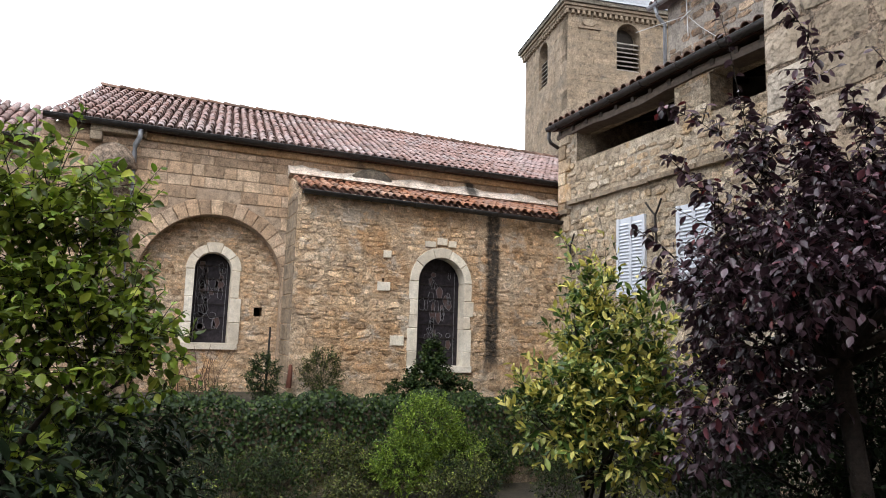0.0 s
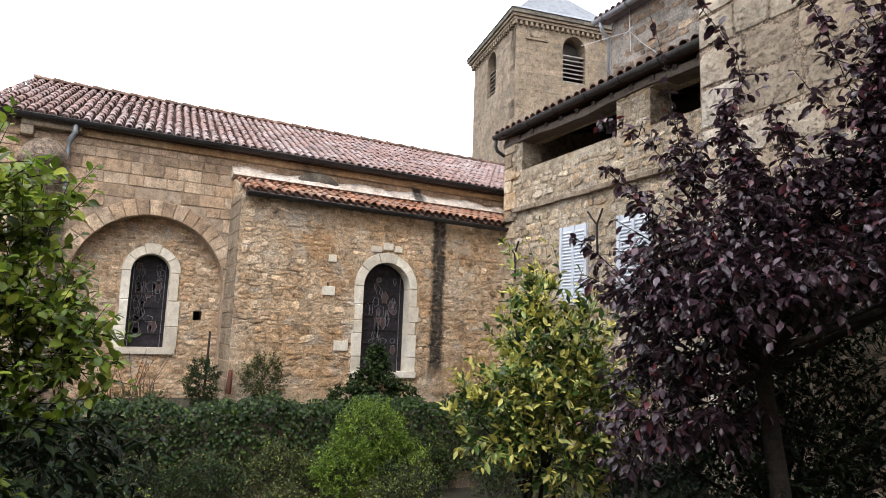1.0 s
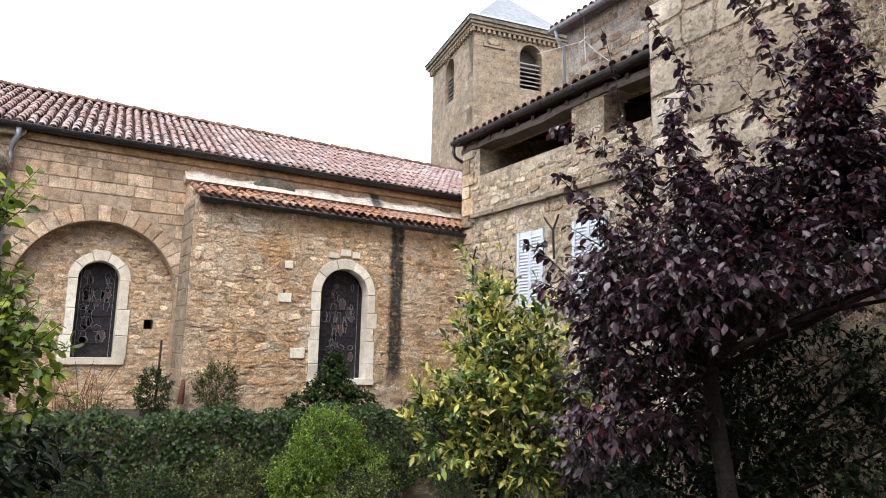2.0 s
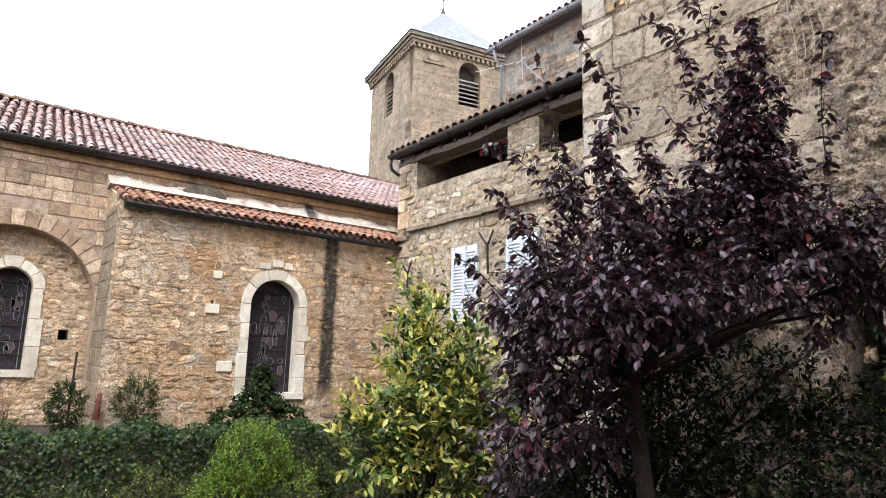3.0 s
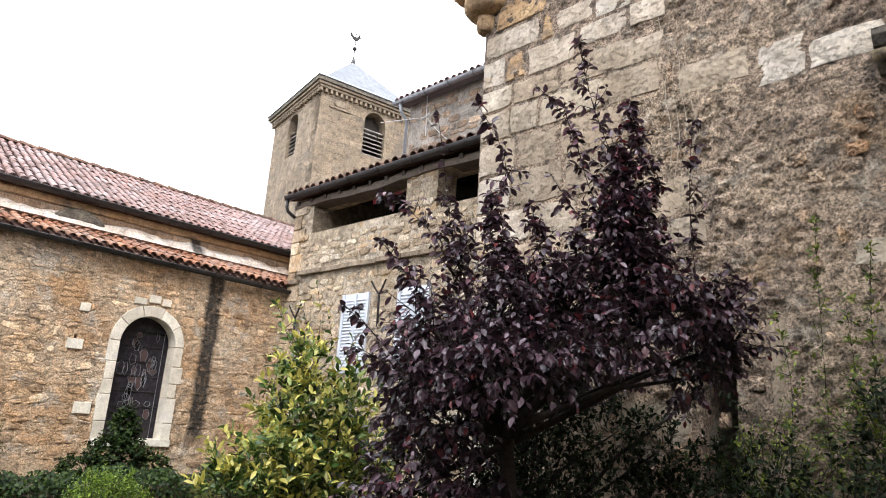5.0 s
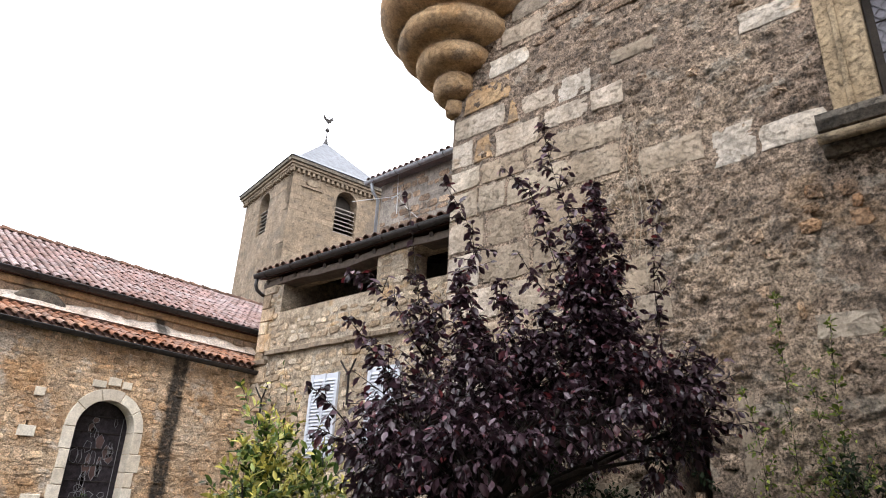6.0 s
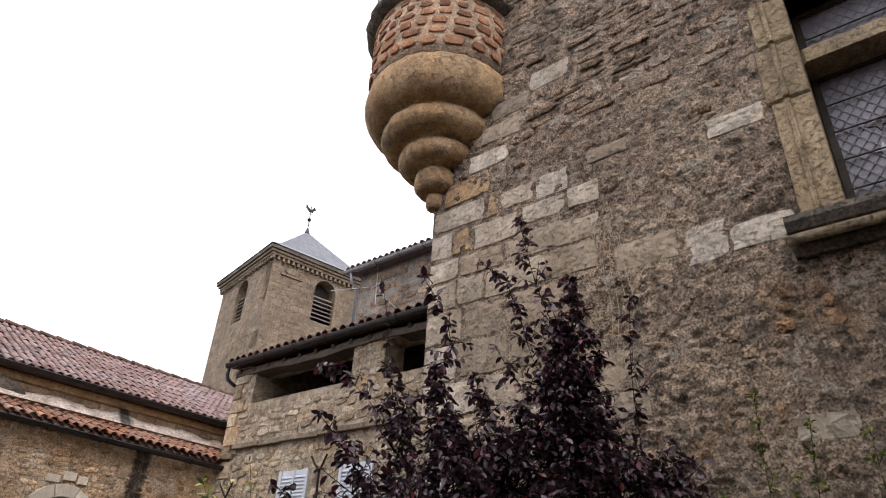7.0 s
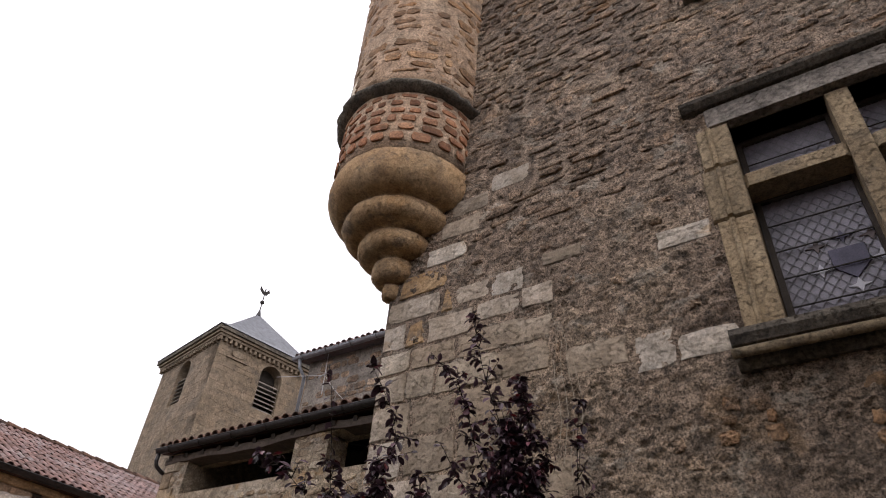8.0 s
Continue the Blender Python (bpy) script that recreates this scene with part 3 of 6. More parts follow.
def unit_block(rng, wear):
    """A squared stone with worn arrises, 1 x 1 x 1."""
    v, f = [], []
    q = [(-0.5, -0.5), (0, -0.5), (0.5, -0.5), (0.5, 0), (0.5, 0.5), (0, 0.5), (-0.5, 0.5), (-0.5, 0)]
    q = [(x * (1 - wear * rng.random()), z * (1 - wear * rng.random())) for x, z in q]
    for w, k in ((0.0, 1.0), (0.75, 1.0), (1.0, 0.95)):
        v += [(x * k, w - (0.12 * rng.random() if w == 1 else 0), z * k) for x, z in q]
    v.append((0, 1.0, 0))
    for r in (0, 8):
        f += [(r + i, r + (i + 1) % 8, r + 8 + (i + 1) % 8, r + 8 + i) for i in range(8)]
    f += [(16 + i, 16 + (i + 1) % 8, 24) for i in range(8)]
    return v, f


def unit_ashlar(rng, wear=0.05):
    """A squared stone with a broken outline and a rough, nearly flat front, 1 x 1 x 1."""
    q = []
    for (x0, z0), (x1, z1) in (((-0.5, -0.5), (0.5, -0.5)), ((0.5, -0.5), (0.5, 0.5)), ((0.5, 0.5), (-0.5, 0.5)), ((-0.5, 0.5), (-0.5, -0.5))):
        for k in range(4):
            t = (k + rng.uniform(-0.25, 0.25) * (k > 0)) / 4
            shrink = 1 - 2 * wear * rng.random() * (1.6 if k == 0 else 1.0)
            q.append(((x0 + (x1 - x0) * t) * shrink, (z0 + (z1 - z0) * t) * shrink))
    n = len(q)
    v, f = [], []
    for w, k in ((0.0, 1.0), (0.7, 1.0), (0.92, 0.97), (1.0, 0.6)):
        v += [(x * k, w - 0.16 * rng.random() * (w > 0.7), z * k) for x, z in q]
    v.append((0, 0.95, 0))
    for r in (0, n, 2 * n):
        f += [(r + i, r + (i + 1) % n, r + n + (i + 1) % n, r + n + i) for i in range(n)]
    f += [(3 * n + i, 3 * n + (i + 1) % n, 4 * n) for i in range(n)]
    return v, f


class Pool:
    """A few stones of one kind that a wall's pieces share."""

    def __init__(self, name, material, material_far, units):
        self.name, self.far, self.units = name, material_far, units
        self.meshes = []
        for u in units:
            me = as_mesh(name, u)
            me.materials.append(M[material])
            self.meshes.append(me)
        self.arrays = [(np.array(v), f) for v, f in units]

    def lay(self, parent, poses, near, limit=300, rest_name="stonework"):
        """Pieces at the poses: those nearest to the point are parts, the rest is one part."""
        order = sorted(range(len(poses)), key=lambda i: (poses[i].translation - Vector(near)).length)
        rng = random.Random(len(poses))
        verts, faces, base = [], [], 0
        for rank, i in enumerate(order):
            k = rng.randrange(len(self.units))
            if rank < limit:
                hang(new(self.name, self.meshes[k]), parent, poses[i])
            else:
                v, f = self.arrays[k]
                m = np.array(poses[i])
                verts.append(v @ m[:3, :3].T + m[:3, 3])
                faces += [tuple(x + base for x in t) for t in f]
                base += len(v)
        if verts:
            part(rest_name, (np.concatenate(verts).tolist(), faces), self.far, parent, kind="stuff")


def courses(rng, u0, u1, z0, z1, heights, widths, blocked=lambda u, z: False, gap=0.012):
    """Stones in courses round what is blocked: (u, z, width, height) of each."""
    z = z0
    while z < z1 - 0.02:
        h = min(rng.uniform(*heights), z1 - z)
        steps = max(int((u1 - u0) / 0.02), 1)
        free, start = [], None
        for k in range(steps + 1):
            u = u0 + (u1 - u0) * k / steps
            ok = k < steps and not blocked(u, z + h * 0.2) and not blocked(u, z + h * 0.8)
            if ok and start is None:
                start = u
            if not ok and start is not None:
                free.append((start, u))
                start = None
        for a, b in free:
            u = a
            while u < b - 0.03:
                w = rng.uniform(*widths)
                if b - u - w < widths[0] * 0.5:
                    w = b - u
                yield u + w / 2, z + h / 2, w - gap, h - gap
                u += w
        z += h


def inside_arch(u, z, u0, u1, z0, zs, grow=0.0):
    u0, u1, z0 = u0 - grow, u1 + grow, z0 - grow
    if not (u0 < u < u1) or z < z0:
        return False
    if z <= zs:
        return True
    return math.hypot(u - (u0 + u1) / 2, z - zs) < (u1 - u0) / 2


RNG = random.Random(11)
RUBBLE_UNITS = [unit_stone(RNG, 0.2, 0.4, 10) for _ in range(18)]
BLOCK_UNITS = [unit_block(RNG, 0.045) for _ in range(10)]


def tile_unit(length=0.44, r0=0.098, r1=0.078, sides=6, t=0.014):
    """A canal tile laid round side up: x across, y up the slope, z off the roof."""
    v, f = [], []
    for y, r in ((0.0, r0), (length, r1)):
        for rr in (r, r - t):
            v += [(-rr * math.cos(math.pi * k / sides), y, rr * math.sin(math.pi * k / sides) * 0.85 + (0.0 if y else 0.016)) for k in range(sides + 1)]
    n = sides + 1
    for k in range(sides):
        f += [(k, k + 1, 2 * n + k + 1, 2 * n + k), (n + k, 3 * n + k, 3 * n + k + 1, n + k + 1), (k, n + k, n + k + 1, k + 1)]
    return v, f


def tiled_roof(name, parent, eave, along, rise, width, length, pitch, mats, near, limit=300, verge_shift=0.0, seed=1, label="", lap=0.36):
    """A roof slope: a deck with its channels, and the cover tiles. eave: its lower left end; rise: the unit way up the slope."""
    a, s = Vector(along).normalized(), Vector(rise).normalized()
    n = a.cross(s).normalized()
    o = Vector(eave)
    rng = random.Random(seed)
    slim = pitch / 0.225
    columns, rows = int(width / pitch), int(math.ceil(length / lap))
    verts, faces = [], []
    steps = columns * 4
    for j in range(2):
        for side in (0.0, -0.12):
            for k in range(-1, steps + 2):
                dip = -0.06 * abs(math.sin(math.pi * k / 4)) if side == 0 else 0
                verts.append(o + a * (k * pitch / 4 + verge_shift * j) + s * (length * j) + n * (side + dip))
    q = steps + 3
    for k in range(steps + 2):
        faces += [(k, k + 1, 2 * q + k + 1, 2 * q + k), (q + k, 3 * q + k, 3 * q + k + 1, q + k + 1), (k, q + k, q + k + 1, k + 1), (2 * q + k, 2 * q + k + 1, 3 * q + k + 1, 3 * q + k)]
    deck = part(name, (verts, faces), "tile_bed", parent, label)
    poses = []
    for k in range(columns + 1):
        for j in range(rows):
            yaw = rng.uniform(-0.05, 0.05)
            ax, sx = a * math.cos(yaw) + s * math.sin(yaw), s * math.cos(yaw) - a * math.sin(yaw)
            d = j * lap - 0.07 + rng.uniform(-0.025, 0.025)
            if d + 0.4 > length + 0.1:
                d = length - 0.38
            p = o + a * (k * pitch + verge_shift * d / length + rng.uniform(-0.008, 0.008)) + s * d + n * (0.004 + rng.uniform(0, 0.012) + 0.006 * (j % 2))
            m = Matrix.Identity(4)
            tilt = (sx + n * 0.02).normalized()
            up = ax.cross(tilt)
            for i in range(3):
                m[i][0], m[i][1], m[i][2], m[i][3] = ax[i] * slim * 0.9, tilt[i] * (lap + 0.07) / 0.43, up[i] * slim, p[i]
            poses.append(m)
    Pool("roof_tile", mats[0], mats[1], [tile_unit(), tile_unit(0.43, 0.094, 0.08), tile_unit(0.45, 0.1, 0.076)]).lay(deck, poses, near, limit, "roof_tiles")
    return deck


def gutter(parent, p0, p1, radius=0.075, name="gutter", material="zinc"):
    """A half-round gutter, open above."""
    p0, p1 = Vector(p0), Vector(p1)
    d = (p1 - p0).normalized()
    side = d.cross(Vector((0, 0, 1))).normalized()
    bm = bmesh.new()
    rings = []
    for p in (p0, p1):
        for r in (radius, radius - 0.008):
            rings.append([bm.verts.new(p + side * (-math.cos(math.pi * k / 10) * r) - Vector((0, 0, 1)) * math.sin(math.pi * k / 10) * r) for k in range(11)])
    for k in range(10):
        bm.faces.new((rings[0][k], rings[0][k + 1], rings[2][k + 1], rings[2][k]))
        bm.faces.new((rings[1][k], rings[1][k + 1], rings[3][k + 1], rings[3][k]))
        for q in (0, 2):
            bm.faces.new((rings[q][k], rings[q][k + 1], rings[q + 1][k + 1], rings[q + 1][k]))
    for s in (0, 10):
        bm.faces.new((rings[0][s], rings[1][s], rings[3][s], rings[2][s]))
    for s in (-1, 1):
        tube([p0 + side * s * radius, p1 + side * s * radius], 0.011, 6, bm)
    g = part(name, bm, material, parent, smooth=False)
    n = int((p1 - p0).length / 0.9)
    for k in range(n):
        p = p0 + d * (0.4 + k * 0.9)
        br = tube([p + side * (-math.cos(math.pi * q / 8) * (radius + 0.006)) - Vector((0, 0, 1)) * math.sin(math.pi * q / 8) * (radius + 0.006) for q in range(9)], 0.009, 5)
        part("gutter_bracket", br, "iron", g)
    return g


# ---- ground ----
def ground_height(x, y):
    k = min(max((y - 1.0) / 6.0, 0), 1)
    return 1.0 * (1 - k * k * (3 - 2 * k))


def build_ground():
    verts, faces = [], []
    axis = [-400, -150, -60, -30, -20] + [-14 + i * 0.5 for i in range(77)] + [30, 45, 80, 160, 400]
    n = len(axis)
    for y in axis:
        for x in axis:
            verts.append((x, y, ground_height(x, y) + 0.05 * noise.noise((x * 0.8, y * 0.8, 0)) - 0.02))
    for j in range(n - 1):
        for i in range(n - 1):
            faces.append((j * n + i, j * n + i + 1, (j + 1) * n + i + 1, (j + 1) * n + i))
    g = part("ground", (verts, faces), "earth", None, "dark bare garden earth sloping to the terrace", smooth=True)
    tagged(g, category="ground", kind="structure")
    t = part("terrace", block(-12, 7.87, 10.85, 13.6, -0.1, 1.36, 0.03), "earth", None, "raised earth terrace in front of the church")
    tagged(t, category="terrace", kind="structure")
    w = part("retaining_wall", block(-12, 7.87, 10.55, 10.85, -0.15, 1.36, 0.02), "old_mortar", None, "rough stone retaining wall overgrown with ivy")
    tagged(w, category="wall", kind="structure")


build_ground()
# unseen walls added to keep sky light off the near plants and wall
for nm, box in (("wall_south", (-5.6, 4.3, -2.4, -1.9, 0.5, 8.0)), ("wall_west", (-5.6, -5.1, -1.88, 6.5, -0.1, 7.8))):
    tagged(part(nm, block(*box), "old_mortar", None, "unseen weathered stone wall added to block sky light"), category="wall", kind="structure")


# ---- church ----
def arched_window(owner, face, u0, u1, z0, zs, label, bars, seed, w_glass=-0.28):
    """Round-headed window: pale stone surround, glass, cames and iron bars."""
    rng = random.Random(seed)
    win = part("window", prism(face, arch_outline(u0 - 0.03, u1 + 0.03, z0 - 0.03, zs, 16), w_glass - 0.05, w_glass, 0.002), "glass_dark", owner, label)
    r, c = (u1 - u0) / 2, (u0 + u1) / 2
    t = 0.17
    z = z0 - 0.02
    while z < zs - 0.05:
        h = min(rng.uniform(0.25, 0.5), zs - z)
        if zs - z - h < 0.12:
            h = zs - z
        for side in (-1, 1):
            e = u0 if side < 0 else u1
            k = t + rng.uniform(-0.025, 0.05)
            poly = [(e, z + 0.004), (e + side * k, z + 0.004), (e + side * k, z + h - 0.004), (e, z + h - 0.004)]
            part("jamb_stone", prism(face, poly if side > 0 else poly[::-1], -0.26, 0.02 + rng.uniform(0, 0.008), 0.01), "surround", win)
        z += h
    n = 5
    for k in range(n):
        a0, a1 = math.pi * k / n + 0.008, math.pi * (k + 1) / n - 0.008
        ro = r + t + rng.uniform(-0.01, 0.035)
        arc = [a0 + (a1 - a0) * q / 5 for q in range(6)]
        poly = [(c + ro * math.cos(a), zs + ro * math.sin(a)) for a in arc] + [(c + r * math.cos(a), zs + r * math.sin(a)) for a in arc[::-1]]
        part("voussoir", prism(face, poly, -0.26, 0.02 + rng.uniform(0, 0.01), 0.01), "surround", win)
    part("window_sill", prism(face, [(u0 - 0.2, z0 - 0.13), (u1 + 0.2, z0 - 0.13), (u1 + 0.2, z0 - 0.01), (u0 - 0.2, z0 - 0.01)], -0.3, 0.05, 0.015), "surround", win)
    for k in range(1, bars):
        z = z0 + (zs + r - z0) * k / bars
        half = r if z < zs else math.sqrt(max(r * r - (z - zs) ** 2, 0))
        part("glazing_bar", tube([face.at(c - half, z, w_glass + 0.015), face.at(c + half, z, w_glass + 0.015)], 0.007, 5), "iron", win)
    for u in (c - r * 0.82, c + r * 0.82):
        part("glazing_bar", tube([face.at(u, z0, w_glass + 0.012), face.at(u, zs + r * 0.5, w_glass + 0.012)], 0.006, 5), "lead", win)
    # stained-glass figure: pieces of dull glass bordered by lead
    for k in range(30):
        u, z = c + rng.uniform(-0.62, 0.62) * r, rng.uniform(z0 + 0.3, zs + r * 0.35)
        w, h, a = rng.uniform(0.04, 0.1), rng.uniform(0.05, 0.15), rng.uniform(-0.6, 0.6)
        poly = [(u + w * math.cos(a + q * math.tau / 5) * rng.uniform(0.7, 1.1), z + h * math.sin(a + q * math.tau / 5)) for q in range(5)]
        piece = part("pane", prism(face, poly, w_glass - 0.004, w_glass + 0.004, 0.002), rng.choice(["glass_dark", "glass_dark", "glass_red"]), win)
        part("lead_came", tube([face.at(*p, w_glass + 0.006) for p in poly + poly[:1]], 0.005, 4), "lead", piece)
    return win


def build_church():
    church = thing("church", (4, 14, 1.3), "old ochre stone church with a long canal-tiled roof", "church")
    front = Face((0, 13, 0), (1, 0, 0), (0, -1, 0))
    niche = arch_outline(-0.49, 2.15, 1.2, 3.4, 22)
    wall = part("wall", slab(front, [(-2.2, 1.2), (14.2, 1.2), (14.2, 6.14), (-2.2, 6.14)], [niche], 0.0, -0.3), "ashlar_joint", church, "squared ochre ashlar wall")
    rng = random.Random(3)
    cu, cz, rad = 0.83, 3.4, 1.32

    def no_ashlar(u, z):
        return math.hypot(u - cu, z - cz) < rad + 0.36 and z > cz or (-0.52 < u < 2.19 and z <= cz)

    poses = []
    for u, z, w, h in courses(rng, -2.2, 8.6, 1.3, 5.98, (0.17, 0.27), (0.2, 0.48), no_ashlar, 0.009):
        if 2.3 < u < 7.8 and z < 5.3:
            continue
        poses.append(front.matrix(u, z, 0.0, w, 0.012 + 0.012 * rng.random(), h))
    Pool("ashlar", "ashlar", "ashlar_far", BLOCK_UNITS).lay(wall, poses, (1, 12, 5), 300, "stonework")
    n = 21
    for k in range(n):
        a0, a1 = math.pi * k / n + 0.006, math.pi * (k + 1) / n - 0.006
        ro = rad + 0.3 + rng.uniform(-0.03, 0.03)
        arc = [a0 + (a1 - a0) * q / 3 for q in range(4)]
        poly = [(cu + ro * math.cos(a), cz + ro * math.sin(a)) for a in arc] + [(cu + rad * math.cos(a), cz + rad * math.sin(a)) for a in arc[::-1]]
        part("voussoir", prism(front, poly, -0.02, 0.02, 0.01), "ashlar", wall)
    # infill of the blind arch, with its window and sockets
    back = Face((0, 13.3, 0), (1, 0, 0), (0, -1, 0))
    holes = [arch_outline(0.51, 1.23, 2.27, 3.69), [(1.68, 2.82), (1.84, 2.82), (1.84, 3.0), (1.68, 3.0)], [(-0.28, 2.9), (-0.12, 2.9), (-0.12, 3.05), (-0.28, 3.05)]]
    infill = part("arch_infill", slab(back, [(-0.7, 1.2), (2.4, 1.2), (2.4, 4.9), (-0.7, 4.9)], holes, 0.0, -0.4), "rubble_mortar", church, "rubble infill of a blind arch")

    def no_rubble(u, z):
        return inside_arch(u, z, 0.53, 1.21, 2.2, 3.69, 0.2) or 1.66 < u < 1.86 and 2.8 < z < 3.02 or -0.3 < u < -0.1 and 2.88 < z < 3.07

    poses = [back.matrix(u, z + rng.uniform(-0.015, 0.015), -0.003, w * rng.uniform(0.8, 1.06), 0.006 + 0.012 * rng.random(), h * rng.uniform(0.7, 1.1), rng.uniform(-0.1, 0.1))
             for u, z, w, h in courses(rng, -0.5, 2.16, 1.3, 4.8, (0.06, 0.13), (0.1, 0.3), no_rubble, 0.014)]
    Pool("rubble_stone", "rubble", "rubble_far", RUBBLE_UNITS).lay(infill, poses, (1, 12, 3), 300, "stonework")
    arched_window(church, back, 0.53, 1.21, 2.29, 3.69, "dark stained-glass window in a pale stone surround", 7, 5)
    part("wall_core", block(-2.2, 14.2, 13.75, 17.3, 1.2, 5.9), "inside", church)

    # cornice under the eaves, and the corbelled block by the buttress
    part("cornice", block(-0.5, 14.2, 12.94, 13.05, 6.0, 6.14, 0.02), "mould", church)
    part("cornice_block", block(-1.42, -0.5, 12.82, 13.05, 6.02, 6.2, 0.03), "tower_trim", church)
    part("cornice_block", block(-1.42, -1.22, 12.8, 13.05, 5.85, 6.02, 0.03), "tower_trim", church)
    bm = bmesh.new()
    rings = []
    for z, r, y in ((1.2, 0.4, 13.0), (3.0, 0.38, 13.0), (5.38, 0.36, 13.0), (5.4, 0.4, 13.0), (5.5, 0.41, 13.0), (5.62, 0.37, 13.0), (5.74, 0.29, 13.0), (5.83, 0.18, 13.0), (5.87, 0.06, 13.0)):
        rings.append([bm.verts.new((-1.02 + r * math.cos(math.pi * k / 16), y - r * math.sin(math.pi * k / 16), z)) for k in range(17)])
    for r0, r1 in zip(rings, rings[1:]):
        for k in range(16):
            bm.faces.new((r0[k], r0[k + 1], r1[k + 1], r1[k]))
    bm.faces.new(rings[-1])
    part("buttress", bm, "old_mortar", church, "rounded sooty stone buttress", smooth=True)

    # roof
    rise = Vector((0, 4.17, 1.94))
    roof = tiled_roof("roof", church, (-2.0, 12.86, 6.25), (1, 0, 0), rise, 16.2, rise.length, 0.172, ("tile", "tile_far"), (0, 12, 6), 300, 0.3, 5, "long slope of pale pink canal tiles", 0.31)
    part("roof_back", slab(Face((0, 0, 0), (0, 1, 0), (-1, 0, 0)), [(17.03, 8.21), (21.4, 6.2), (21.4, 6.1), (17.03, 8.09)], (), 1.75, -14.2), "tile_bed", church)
    poses = []
    for k in range(36):
        m = pose(-1.75 + k * 0.4, 17.03, 8.22, 0, 0, -90) @ Matrix.Diagonal((1.25, 1.05, 1.2, 1))
        poses.append(m)
    Pool("ridge_tile", "tile_old", "tile_far", [tile_unit()]).lay(roof, poses, (0, 12, 8), 60, "ridge_tiling")
    part("gable_wall", slab(Face((-2.0, 0, 0), (0, 1, 0), (-1, 0, 0)), [(13.31, 1.2), (21, 1.2), (21, 6.15), (17, 8.02), (13.31, 6.3)], (), 0.0, -0.4), "ashlar_joint", church)
    gutter(church, (-2.15, 12.76, 6.2), (9.0, 12.76, 6.22), 0.08)
    part("downpipe", tube([(-0.6, 12.76, 6.13), (-0.6, 12.77, 6.0), (-0.68, 12.88, 5.86), (-0.68, 12.9, 5.7), (-0.69, 12.9, 1.4)], 0.045, 10), "pipe", church, "grey zinc downpipe", smooth=True)

    # lower choir beyond the gable
    part("choir_wall", block(-9, -2.2, 13.62, 14.2, 1.2, 5.9), "ashlar_joint", church)
    poses = [Face((0, 13.62, 0), (1, 0, 0), (0, -1, 0)).matrix(u, z, 0, w, 0.025, h) for u, z, w, h in courses(rng, -6, -2.2, 4.0, 5.85, (0.24, 0.34), (0.3, 0.6), gap=0.012)]
    Pool("ashlar", "ashlar", "ashlar_far", BLOCK_UNITS).lay(church.children[-1], poses, (-2, 12, 5), 60, "stonework")
    rise = Vector((0, 1.9, 1.12))
    tiled_roof("choir_roof", church, (-8.0, 13.35, 5.86), (1, 0, 0), rise, 5.75, rise.length, 0.172, ("tile", "tile_far"), (-2, 12, 6), 80, 0, 8, "", 0.31)
    gutter(church, (-8, 13.22, 5.84), (-2.2, 13.22, 5.86), 0.08)
    return church


build_church()


